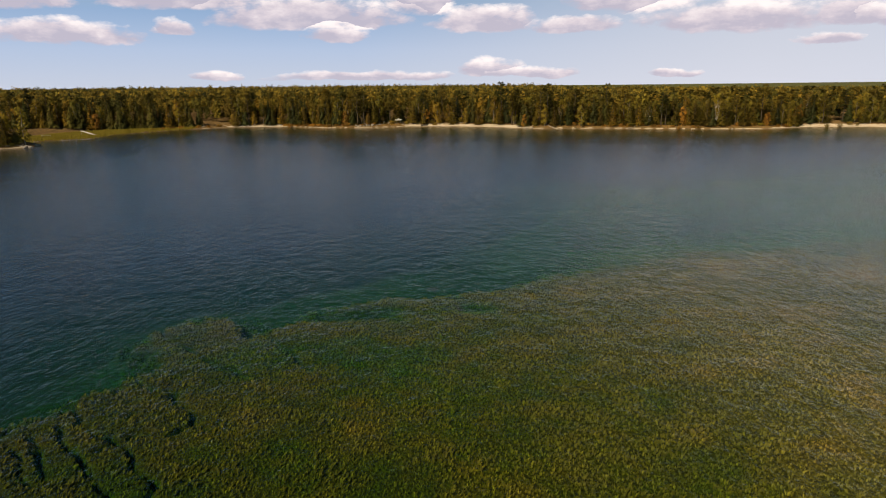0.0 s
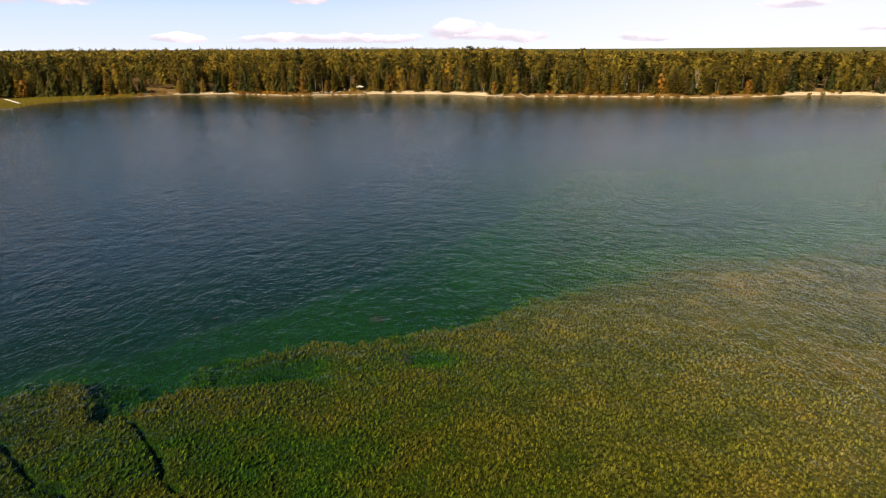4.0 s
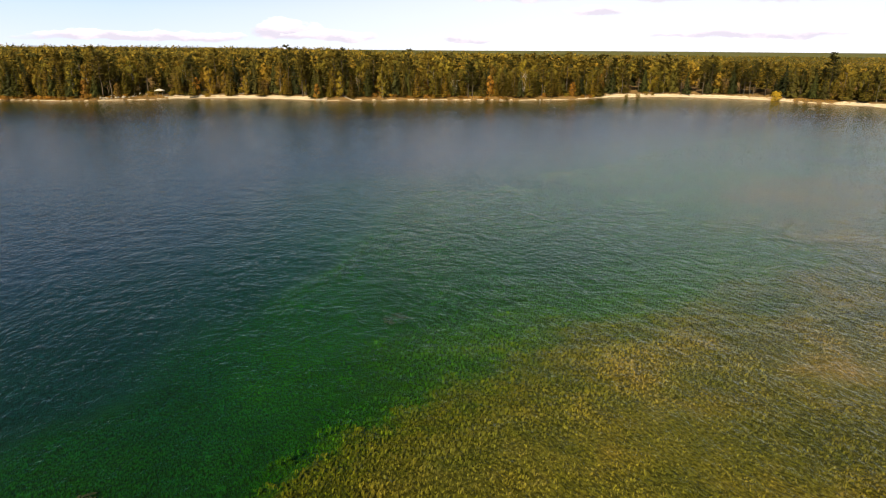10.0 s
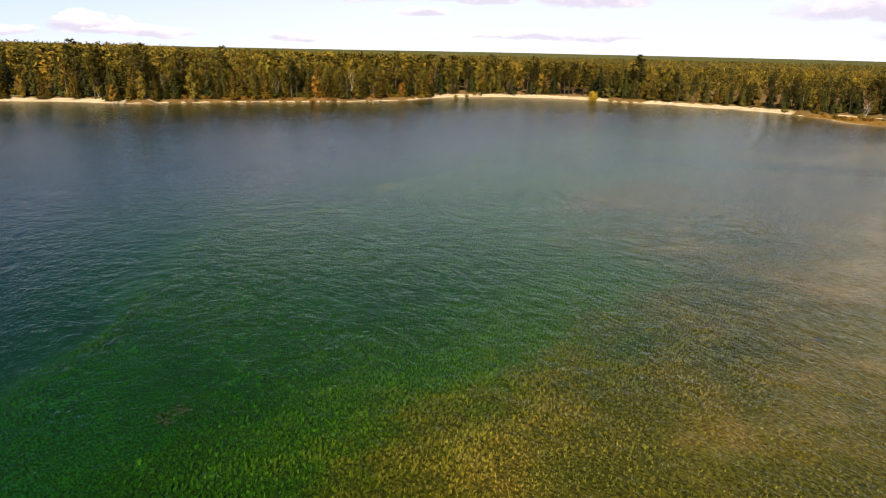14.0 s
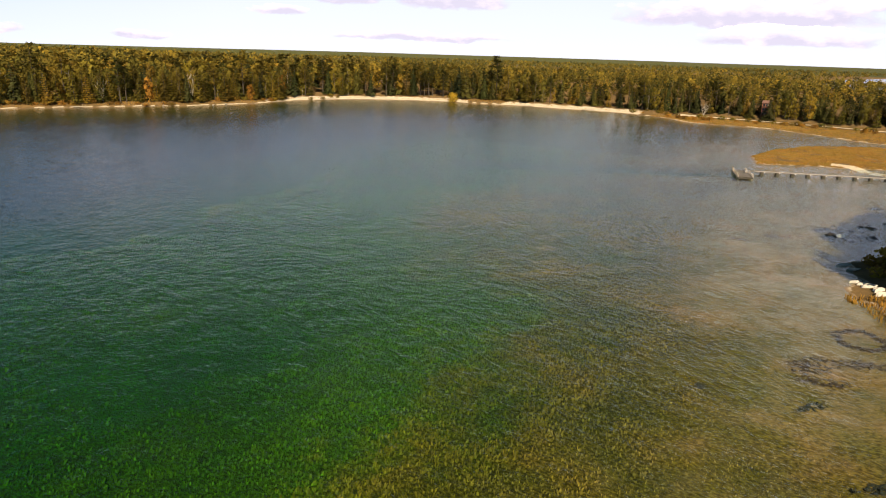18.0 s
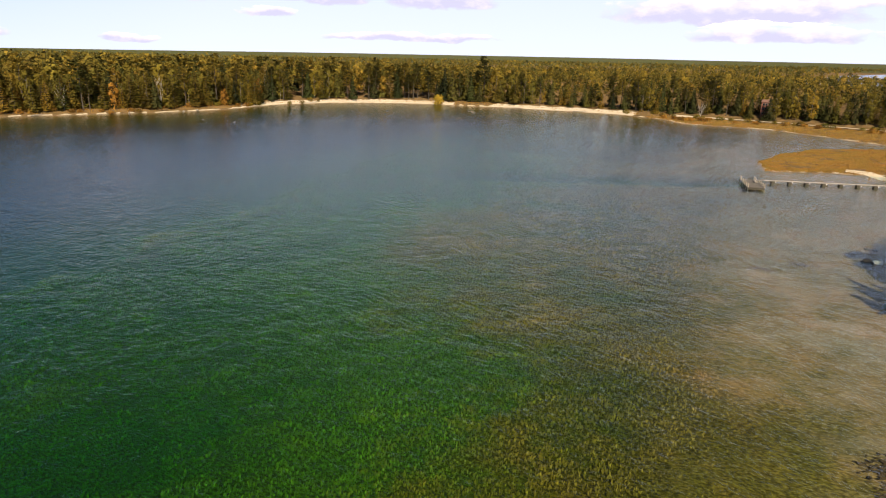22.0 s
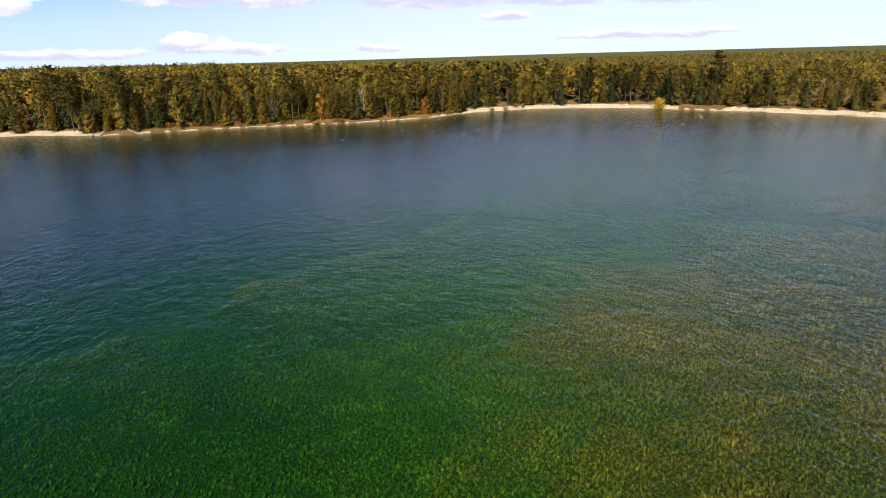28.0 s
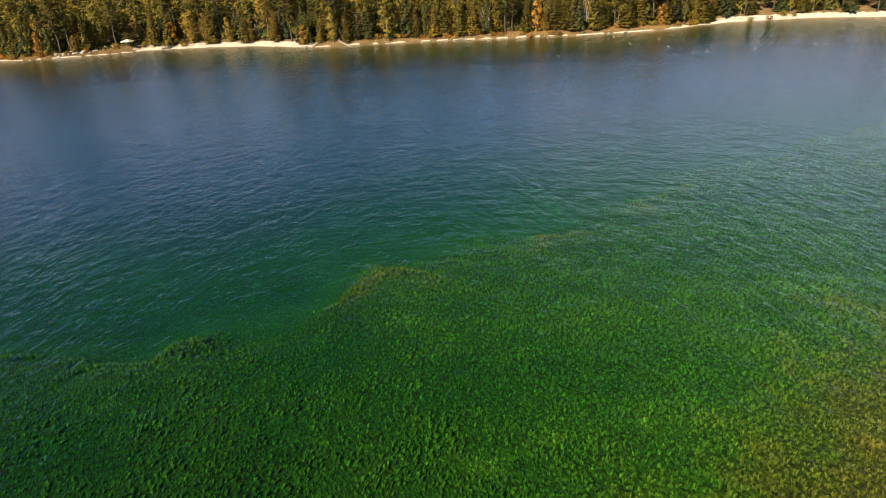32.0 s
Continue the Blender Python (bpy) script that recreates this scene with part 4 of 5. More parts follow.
def make_platform():
    t = thing("wooden_platform", 172.5, 101.6, 0, 27, "weathered grey wooden pier head with posts, benches and steps", "platform")
    deck = None
    for k in range(13):
        x = -4.2 + k * 0.33
        if deck is None:
            deck = part("plank", box((-0.15, -1.7, 0.78), (0.15, 1.7, 0.84), 0.01), DECK_WOOD, t, "", pose(x, 0, 0)).data
        else:
            part("plank", deck, None, t, "", pose(x, 0, rng.normal(0, 0.006)))
    part("skirt", box((-4.4, -1.62, 0.1), (-1.5, -1.5, 0.76), 0.02), DARK_STONE, t, "dark wet timber skirt")
    part("skirt", box((-4.5, -1.6, 0.1), (-4.38, 1.6, 0.76), 0.02), DARK_STONE, t, "dark wet timber skirt")
    part("fascia", box((-4.46, -1.72, 0.66), (0.1, -1.64, 0.9), 0.01), GREY_WOOD, t)
    part("fascia", box((-4.46, 1.64, 0.66), (0.1, 1.72, 0.9), 0.01), GREY_WOOD, t)
    post = None
    for x, y, tall in ((-4.3, -1.55, 1.9), (-4.3, 1.55, 1.9), (-2.9, 1.6, 1.7), (-1.4, 1.6, 2.1), (-1.4, -1.6, 1.9), (0.0, -1.6, 1.7), (0.0, 1.6, 1.9), (-2.9, -1.6, 1.7), (2.6, 1.3, 1.8), (3.6, 1.3, 1.7), (2.6, -1.5, 1.8), (3.6, -1.5, 1.6)):
        part("post", pole((x, y, -0.9), (x, y, tall + 0.3), 0.11, 0.10), DRIFTWOOD, t, "whitish mooring post")
    deck2 = None
    for k in range(12):
        x = 0.25 + k * 0.33
        if deck2 is None:
            deck2 = part("plank", box((-0.15, -1.5, 0.62), (0.15, 1.4, 0.68), 0.01), DECK_WOOD, t, "", pose(x, 0, 0)).data
        else:
            part("plank", deck2, None, t, "", pose(x, 0, rng.normal(0, 0.006)))
    for y in (-1.3, 1.2):
        part("beam", box((0.1, y - 0.08, 0.45), (4.1, y + 0.08, 0.615), 0.01), GREY_WOOD, t)
    part("bench_seat", box((0.4, -1.35, 1.08), (1.9, -0.9, 1.14), 0.01), DRIFTWOOD, t, "whitish bench seat")
    for x in (0.5, 1.75):
        part("bench_leg", box((x, -1.3, 0.69), (x + 0.1, -0.95, 1.075), 0.01), DRIFTWOOD, t, "whitish bench leg")
    part("bench_back", box((0.4, -0.9, 1.15), (1.9, -0.84, 1.65), 0.01), DRIFTWOOD, t, "whitish bench back")
    for x in (1.0, 1.6):
        part("ladder_rail", pole((x, -1.62, -0.6), (x, -1.55, 1.5), 0.05), DRIFTWOOD, t, "pale swimming ladder rail")
    for z in (-0.2, 0.1, 0.4):
        part("rung", pole((1.0, -1.62, z), (1.6, -1.62, z), 0.03), DRIFTWOOD, t)
    part("rail", box((2.6, 1.25, 1.45), (3.6, 1.33, 1.57), 0.01), GREY_WOOD, t)
    part("rail", box((2.6, -1.55, 1.4), (3.6, -1.47, 1.52), 0.01), GREY_WOOD, t)
    for y in (-1.62, 1.62):
        part("rail", box((-4.3, y - 0.04, 1.35), (0.0, y + 0.04, 1.47), 0.01), DRIFTWOOD, t, "whitish hand rail")
    part("brace", pole((1.95, -1.55, -0.7), (2.6, -1.55, 1.2), 0.06), DRIFTWOOD, t, "pale slanting brace")
    t.scale = (1.1, 0.9, 0.55)
    return t


make_platform()


def make_house():
    x, y = HOUSE_AT
    z = ground_at(x, y) - 0.2
    h = thing("house", x, y, z, -74, "tall narrow red-brown timber house half hidden by spruces", "house")
    part("wall", box((-3.2, -3.4, -0.6), (3.2, -3.2, 8.2), 0.02), RED_WOOD, h)
    part("wall", box((-3.2, 3.2, -0.6), (3.2, 3.4, 8.2), 0.02), RED_WOOD, h)
    part("wall", box((-3.4, -3.4, -0.6), (-3.203, 3.4, 8.2), 0.02), RED_WOOD, h)
    part("wall", box((3.203, -3.4, -0.6), (3.4, 3.4, 8.2), 0.02), RED_WOOD, h)
    bm = bmesh.new()
    vs = [bm.verts.new(c) for c in ((-3.9, -4.0, 8.1), (3.9, -4.0, 8.1), (3.9, 4.0, 8.1), (-3.9, 4.0, 8.1), (-3.2, -1.2, 9.5), (3.2, -1.2, 9.5), (3.2, 1.2, 9.5), (-3.2, 1.2, 9.5))]
    for f in ((0, 1, 5, 4), (1, 2, 6, 5), (2, 3, 7, 6), (3, 0, 4, 7), (4, 5, 6, 7), (3, 2, 1, 0)):
        bm.faces.new([vs[k] for k in f])
    part("roof", bm, ROOF, h, "brown shingle roof")
    for lev in range(3):
        z0 = 0.35 + lev * 2.6
        for cx in (-1.9, 0.0, 1.9):
            w = part("window", box((cx - 0.75, -3.46, z0 + 0.5), (cx + 0.75, -3.402, z0 + 2.0), 0.01), GREY_WOOD, h, "pale window frame with dark glass")
            part("pane", box((cx - 0.64, -3.49, z0 + 0.6), (cx + 0.64, -3.463, z0 + 1.9)), DARK_GLASS, w, "dark window glass")
            w = part("window", box((-3.46, cx - 0.6, z0 + 0.5), (-3.402, cx + 0.6, z0 + 1.9), 0.01), GREY_WOOD, h, "pale window frame with dark glass")
            part("pane", box((-3.49, cx - 0.5, z0 + 0.6), (-3.463, cx + 0.5, z0 + 1.8)), DARK_GLASS, w, "dark window glass")
        d = part("deck", box((-3.4, -5.2, z0 - 0.15), (3.4, -3.5, z0), 0.02), RED_WOOD, h, "red-brown balcony deck")
        for k in range(8):
            px = -3.3 + k * 0.94
            part("baluster", box((px - 0.05, -5.18, z0 + 0.003), (px + 0.05, -5.08, z0 + 0.95)), RED_WOOD, d)
        part("railing", box((-3.4, -5.2, z0 + 0.953), (3.4, -5.06, z0 + 1.05), 0.01), RED_WOOD, d)
    for px in (-3.2, 3.2):
        part("post", box((px - 0.1, -5.05, -0.8), (px + 0.1, -4.85, 8.1), 0.01), RED_WOOD, h)
    h.scale = (0.5, 0.6, 0.66)
    return h


make_house()


# the beach with its canopy and chairs
def make_canopy():
    x, y = 1.2, 361.5
    z = ground_at(x, y)
    c = thing("beach_canopy", x, y, z, -15, "white fabric canopy on four thin poles by the beach", "canopy")
    bm = bmesh.new()
    r = 1.75
    low = [bm.verts.new((sx * r, sy * r, 2.05)) for sx, sy in ((-1, -1), (1, -1), (1, 1), (-1, 1))]
    rim = [bm.verts.new((sx * r, sy * r, 2.30)) for sx, sy in ((-1, -1), (1, -1), (1, 1), (-1, 1))]
    mid = [bm.verts.new((sx * r * 0.45, sy * r * 0.45, 2.72)) for sx, sy in ((-1, -1), (1, -1), (1, 1), (-1, 1))]
    top = bm.verts.new((0, 0, 3.05))
    for k in range(4):
        n = (k + 1) % 4
        bm.faces.new((low[k], low[n], rim[n], rim[k]))
        bm.faces.new((rim[k], rim[n], mid[n], mid[k]))
        bm.faces.new((mid[k], mid[n], top))
    bmesh.ops.solidify(bm, geom=bm.faces[:], thickness=0.03)
    part("fabric_top", bm, WHITE_PAINT, c, "white fabric top")
    for sx in (-1, 1):
        for sy in (-1, 1):
            part("pole", pole((sx * 1.68, sy * 1.68, -0.2), (sx * 1.68, sy * 1.68, 2.2), 0.035), GREY_WOOD, c)
    return c


make_canopy()


def make_chair():
    c = thing("beach_chair", -9.0, 363.0, ground_at(-9.0, 363.0), 190, "white slatted wooden beach chair facing the lake", "chair", "chairs on the beach")
    for k in range(4):
        part("seat_slat", box((-0.32, -0.42 + k * 0.16, 0.33 - k * 0.02), (0.32, -0.29 + k * 0.16, 0.37 - k * 0.02), 0.006), WHITE_PAINT, c)
    for k in range(5):
        part("back_slat", box((-0.31 + k * 0.127, -0.015, -0.0), (-0.20 + k * 0.127, 0.015, 0.85 + 0.07 * (2 - abs(k - 2))), 0.006), WHITE_PAINT, c, "", pose(0, 0.22, 0.30, -22, 0, 0))
    for sx in (-1, 1):
        part("arm", box((sx * 0.40 - 0.08, -0.5, 0.58), (sx * 0.40 + 0.08, 0.34, 0.62), 0.006), WHITE_PAINT, c)
        part("leg", box((sx * 0.38 - 0.03, -0.45, 0.0), (sx * 0.38 + 0.03, -0.33, 0.577), 0.006), WHITE_PAINT, c)
        part("leg", box((sx * 0.38 - 0.03, 0.22, 0.0), (sx * 0.38 + 0.03, 0.34, 0.577), 0.006), WHITE_PAINT, c)
    return c


chair = make_chair()
for x, y, turn in ((-7.0, 362.6, 178), (-4.2, 361.8, 170)):
    copy_thing(chair, pose(x, y, ground_at(x, y), 0, 0, turn))


def make_boat(x, y, turn, label, mat, flip=False):
    b = thing("rowing_boat", x, y, ground_at(x, y), turn, label, "boat")
    vs, fs, n, m = [], [], 9, 9
    for k in range(n):
        u = k / (n - 1)
        w, dp = 0.68 * math.sin(math.pi * min(0.93, 0.22 + 0.78 * (1 - u))) ** 0.7 if u < 0.999 else 0.03, 0.5
        w = 0.70 * (1 - u ** 3.2) * (0.86 + 0.14 * math.sin(math.pi * u)) + 0.02
        for j in range(m):
            a = math.pi * j / (m - 1)
            vs.append((-1.9 + 3.8 * u, -math.cos(a) * w, 0.5 + 0.16 * u * u - 0.5 * math.sin(a) ** 0.7))
    for k in range(n - 1):
        for j in range(m - 1):
            fs.append((k * m + j, k * m + j + 1, (k + 1) * m + j + 1, (k + 1) * m + j))
    bm = bmesh.new()
    bv = [bm.verts.new(v) for v in vs]
    for f in fs:
        bm.faces.new([bv[k] for k in f])
    bm.faces.new(bv[:m])
    bmesh.ops.solidify(bm, geom=bm.faces[:], thickness=0.04)
    turn_over = pose(0, 0, 0.62, 180, 0, 0) if flip else pose(0, 0, 0.02)
    part("hull", bm, mat, b, "", turn_over)
    for px in (-0.9, 0.5):
        part("thwart", box((px - 0.13, -0.58, 0.36), (px + 0.13, 0.58, 0.40), 0.005), GREY_WOOD, b, "", turn_over)
    return b


make_boat(15.5, 358.6, 12, "pale grey rowing boat pulled up on the sand", GREY_WOOD)
make_boat(-17.5, 359.6, 70, "white rowing boat upside down on the bank", WHITE_PAINT, True)


def west_dock():
    d = thing("boat_dock", -147.0, 292.0, 0, 21, "low pale wooden boat dock in the western cove", "dock")
    me = None
    for k in range(36):
        if me is None:
            me = part("plank", box((-0.14, -0.65, 0.42), (0.14, 0.65, 0.47), 0.01), GREY_WOOD, d, "", pose(0.2, 0, 0)).data
        else:
            part("plank", me, None, d, "", pose(0.2 + k * 0.31, 0, rng.normal(0, 0.006)))
    for y in (-0.5, 0.5):
        part("beam", box((0, y - 0.06, 0.30), (11.2, y + 0.06, 0.415), 0.01), GREY_WOOD, d)
        for k in range(5):
            part("post", pole((0.4 + k * 2.6, y * 1.35, -2.2), (0.4 + k * 2.6, y * 1.35, 0.95), 0.07), GREY_WOOD, d)
    return d


west_dock()


def west_ramp():
    x, y = -149, 322
    r = thing("boat_ramp", x, y, ground_at(x, y), 150, "white painted plank ramp sloping across the reeds", "ramp")
    for k in range(4):
        part("board", box((-5.2, -0.62 + k * 0.32, -0.04), (5.2, -0.33 + k * 0.32, 0.04), 0.01), WHITE_PAINT, r, "", pose(0, 0, 1.15, 0, -10, 0))
    for px, h in ((-4.6, 0.25), (0, 1.05), (4.6, 1.9)):
        for sy in (-0.5, 0.5):
            part("post", pole((px, sy, -0.6), (px, sy, h), 0.06), GREY_WOOD, r)
    return r


west_ramp()
x, y = -164.5, 313.5
bench = thing("bench", x, y, ground_at(x, y), 38, "white wooden bench in the reeds of the cove", "bench")
part("seat", box((-2.0, -0.25, 0.95), (2.0, 0.25, 1.03), 0.01), WHITE_PAINT, bench)
for px in (-1.7, 1.7):
    part("leg", box((px - 0.08, -0.2, -0.4), (px + 0.08, 0.2, 0.947), 0.01), WHITE_PAINT, bench)

# rocks and driftwood


def rock(x, y, size, k, mat, label, flat=0.6, sink=0.3):
    ob = part("boulder", lump(size, k, flat), mat)
    ob.matrix_world = pose(x, y, ground_at(x, y) + size * flat * (1 - sink) - size * 0.2, 0, 0, k * 47)
    for p in ob.data.polygons:
        p.use_smooth = True
    return tagged(ob, label, "rock", "boulders on the shore")


k = 0
for (ax, ay), (bx, by), n, lo, hi, mat, label in (((-26, 356), (-8, 357), 16, 0.4, 1.0, STONE, "grey boulder at the water's edge"), ((66, 330), (70, 328.5), 5, 0.3, 0.7, STONE, "grey boulder at the water's edge"),
                                             ((131, 77), (136, 71), 12, 0.3, 0.75, DARK_STONE, "dark wet boulder standing in shallow water"), ((138, 76), (146, 71), 9, 0.3, 0.7, DARK_STONE, "dark wet boulder standing in shallow water"),
                                             ((272, 258), (276, 246), 6, 0.4, 0.9, STONE, "grey boulder at the water's edge"), ((-152, 258), (-142, 264), 8, 0.3, 0.8, STONE, "grey boulder at the water's edge"),
                                             ((148, 304), (250, 296), 22, 0.2, 0.6, STONE, "grey boulder at the water's edge")):
    for j in range(n):
        f = rng.random()
        rock(ax + (bx - ax) * f + rng.normal(0, 0.8), ay + (by - ay) * f + rng.normal(0, 0.8), rng.uniform(lo, hi), k, mat, label)
        k += 1
rock(133.6, 75.7, 0.55, 91, PALE_STONE, "white limestone boulder in the shallows")
rock(158.0, 75.5, 0.35, 92, PALE_STONE, "white limestone boulder in the shallows")


def slab(x, y, lx, ly, turn, k):
    bm = bmesh.new()
    ring = []
    for j in range(18):
        a = 2 * math.pi * j / 18
        w = 1 + 0.5 * noise.noise(Vector((math.cos(a) * 1.6 + k, math.sin(a) * 1.6, k * 2.0))) + 0.35 * noise.noise(Vector((math.cos(a) * 5 + k, math.sin(a) * 5, k)))
        ring.append((math.cos(a) * lx * w, math.sin(a) * ly * w))
    rows = [[bm.verts.new((px * f, py * f, h + 0.16 * noise.noise(Vector((px * f * 3, py * f * 3, k))))) for px, py in ring] for f, h in ((1.03, -0.3), (1.0, 0.06), (0.8, 0.16), (0.4, 0.2))]
    for a, b in zip(rows[:-1], rows[1:]):
        for j in range(18):
            bm.faces.new((a[j], a[(j + 1) % 18], b[(j + 1) % 18], b[j]))
    bm.faces.new(rows[-1])
    ob = part("limestone_slab", bm, PALE_STONE)
    ob.matrix_world = pose(x, y, max(0.0, ground_at(x, y)) + 0.02, 0, 0, turn)
    return tagged(ob, "sunlit white limestone slab at the water's edge", "rock", "limestone slabs on the shore")


for k, (x, y, lx, ly, turn) in enumerate(((117.6, 72.2, 1.1, 0.3, -38), (116.2, 71.0, 0.9, 0.26, -45), (111.4, 70.0, 0.7, 0.3, -38), (110.2, 69.2, 0.8, 0.36, -60), (109.0, 68.4, 0.9, 0.34, -42), (107.9, 67.5, 0.7, 0.4, -20), (107.0, 66.7, 0.9, 0.3, -44))):
    slab(x, y, lx, ly, turn, k)


def log(x, y, length, turn, r, tilt=0.0):
    v, f = tube([(-length / 2, 0, 0), (-length / 6, 0.05 * length, r * 0.4), (length / 6, 0.02 * length, r * 0.2), (length / 2, -0.03 * length, r * 0.6)], [r, r * 0.9, r * 0.72, r * 0.4], 8)
    b1 = tube([(length * 0.1, 0, r), (length * 0.2, 0.4, r + 0.5), (length * 0.24, 0.6, r + 1.0)], [r * 0.4, r * 0.25, r * 0.08], 5)
    b2 = tube([(length * 0.3, 0, r), (length * 0.36, -0.5, r + 0.4)], [r * 0.3, r * 0.1], 5)
    ob = new("driftwood_log", mesh_of("driftwood_log", *joined([(v, f), b1, b2]), DRIFTWOOD, True))
    ob.matrix_world = pose(x, y, max(0.0, ground_at(x, y)) + r * 0.75, 0, tilt, turn)
    return tagged(ob, "bleached fallen tree trunk lying on the shore", "log", "driftwood on the shore")


for x, y, l, turn, r, tilt in ((68, 329.5, 5, -25, 0.22, 0), (80, 327.5, 8, 130, 0.2, -14), (37, 361.0, 4.5, 5, 0.2, 0), (119, 316.5, 5, -10, 0.16, 0), (-20, 357, 6, 15, 0.2, 0), (-10, 358, 4, -20, 0.16, 0),
                               (-110, 372, 7, 40, 0.22, -8), (-100, 377, 6, 20, 0.2, -10), (146, 308, 6, 60, 0.16, -8), (228, 308, 6, -25, 0.2, 0), (283, 232, 6, -70, 0.2, 0), (290, 204, 7, -80, 0.22, 0), (250, 296, 4, -40, 0.18, 0), (-150, 262, 6, 30, 0.22, 0)):
    log(x, y, l, turn, r, tilt)


# submerged weed mats and stones
def mat_of_weed(x, y, lx, ly, turn, mat):
    """A ragged patch of flat weed tufts lying on the lake bed."""
    n = int(26 + 42 * lx * ly)
    a, r = rng.random(n) * 6.28, np.sqrt(rng.random(n)) * rng.uniform(0.7, 1.25, n)
    c = np.stack([np.cos(a) * r * lx, np.sin(a) * r * ly, rng.uniform(0.0, 0.12, n)], 1)
    d = rng.normal(0, 1, (n, 3)) * (1, 1, 0.25)
    e2 = np.cross(d, (0, 0, 1)) + rng.normal(0, 0.15, (n, 3))
    q = rng.uniform(0.10, 0.26, n)[:, None]
    me = mesh_of("weed_mat", *clumps(c, d / np.linalg.norm(d, axis=1)[:, None] * q, e2 / np.linalg.norm(e2, axis=1)[:, None] * q * 0.7), mat)
    ob = new("weed_mat", me)
    ob.matrix_world = pose(x, y, ground_at(x, y) + 0.03, 0, 0, turn)
    return tagged(ob, "ragged dark brown weed patch on the lake bed", "water plant", "weed patches on the lake bed")


def weed_meadow(x0, x1, y0, y1, gap, grow, near, label):
    """Tufts of soft weed all over the shallow bed, four bent blades to a tuft."""
    gx, gy = np.meshgrid(np.arange(x0, x1, gap), np.arange(y0, y1, gap))
    p = np.stack([gx.ravel(), gy.ravel()], 1) + rng.uniform(-0.5, 0.5, (gx.size, 2)) * gap
    d = segment_distance(p, [(-5, 40), (18, 72), (40, 92), (70, 104), (88, 140)])[0]
    p = p[(d < 40) | (p[:, 0] < 30) & (p[:, 1] < 75) & (p[:, 0] > -36)] if near else p[(d >= 40) & ~((p[:, 0] < 30) & (p[:, 1] < 75) & (p[:, 0] > -36))]
    z = height(p)
    rift = np.min([segment_distance(p, c)[0] for c in CRACKS], 0)
    keep = (z < -0.40 - 0.4 * rng.random(len(z))) & (z > -2.1 - 0.9 * rng.random(len(z))) & (rift > 0.32)
    p, z = p[keep], z[keep]
    n = len(p)
    tuft = rng.uniform(0.55, 1.3, n) * (1 + 0.3 * wavy(p, 0.8, 5)) * np.clip((-z - 0.2) / 0.9, 0.45, 1.0)
    vs = []
    for k in range(4):
        a = radians(51) + rng.normal(0, 0.8, n)   # leaning so as to face the sun
        h = np.minimum(0.22 * grow * tuft * rng.uniform(0.6, 1.2, n), 0.8 * -z)
        w = 0.053 * grow * tuft
        c, s = np.cos(a), np.sin(a)
        foot = np.c_[p + np.c_[c, s] * (0.10 * grow * rng.random(n))[:, None], z - 0.03]
        flat = np.c_[-s * w, c * w, 0 * w]
        lean = np.c_[c, s] * (h * rng.uniform(0.2, 0.9, n))[:, None]
        vs.append(np.stack([foot - flat * 0.6, foot + flat * 0.6, foot + np.c_[lean * 0.5, h * 0.7] + flat, foot + np.c_[lean, h] - flat * 0.5], 1))
    v = np.concatenate(vs).reshape(-1, 3)
    ob = new("water_weed", mesh_of("water_weed", v, np.arange(len(v)).reshape(-1, 4), WATER_WEED))
    print("weed tufts", n)
    return tagged(ob, label, "water plant", kind="stuff")


weed_meadow(-45, 130, 20, 182, 0.32, 1.05, True, "olive and green water weed covering the lake bed")
weed_meadow(-60, 185, 16, 200, 0.66, 1.5, False, "green water weed on the outer lake bed")
WEED = plain("brown_water_weed", [(0.008, 0.009, 0.003), (0.030, 0.027, 0.009)], 1.6, 0.9, 0.5, 6.0)
BROWN_WEED = plain("rust_brown_water_weed", [(0.035, 0.020, 0.008), (0.095, 0.052, 0.018)], 1.6, 0.9, 0.5, 6.0)
for k in range(11):   # a ring of weed round a bare spot
    a = k * 0.571 + rng.normal(0, 0.12)
    mat_of_weed(94.3 + 2.2 * math.cos(a), 66.7 + 1.8 * math.sin(a), 0.8, 0.34, math.degrees(a) + 90 + rng.normal(0, 10), BROWN_WEED)
for x, y, lx, ly, turn in ((86.2, 68.6, 2.4, 1.3, -30), (83.6, 67.4, 1.8, 0.8, -70), (88.6, 66.2, 2.0, 0.7, -50), (90.0, 64.0, 2.2, 0.6, -60), (121, 85.5, 1.6, 0.5, 100), (126, 82, 1.8, 0.7, 100)):
    mat_of_weed(x, y, lx, ly, turn, BROWN_WEED)
for x, y, lx, ly, turn in ((76.8, 74.2, 0.4, 0.3, 0), (72.0, 62.0, 1.5, 0.4, -40), (29.4, 96.9, 1.5, 1.0, 30), (4.0, 78.8, 0.9, 0.6, 20), (5.5, 66.5, 1.6, 0.7, 15), (79, 67, 1.3, 0.35, -30)):
    mat_of_weed(x, y, lx, ly, turn, WEED)


def crown_shrub(h, r, n, size=0.22):
    v = rng.normal(0, 1, (n, 3))
    v /= np.linalg.norm(v, axis=1)[:, None]
    c = v * (rng.uniform(0.5, 1.0, n))[:, None] * (r, r, h * 0.55)
    c += np.array([(math.cos(a) * r * 0.35, math.sin(a) * r * 0.35, 0) for a in rng.integers(0, 5, n) * 1.2566])
    c[:, 2] = np.abs(c[:, 2] + h * 0.42)
    d = rng.normal(0, 1, (n, 3))
    e2 = np.cross(d, rng.normal(0, 1, (n, 3)))
    s = (size * rng.uniform(0.6, 1.3, n))[:, None]
    return clumps(c, d / np.linalg.norm(d, axis=1)[:, None] * s, e2 / np.linalg.norm(e2, axis=1)[:, None] * s * 0.8)


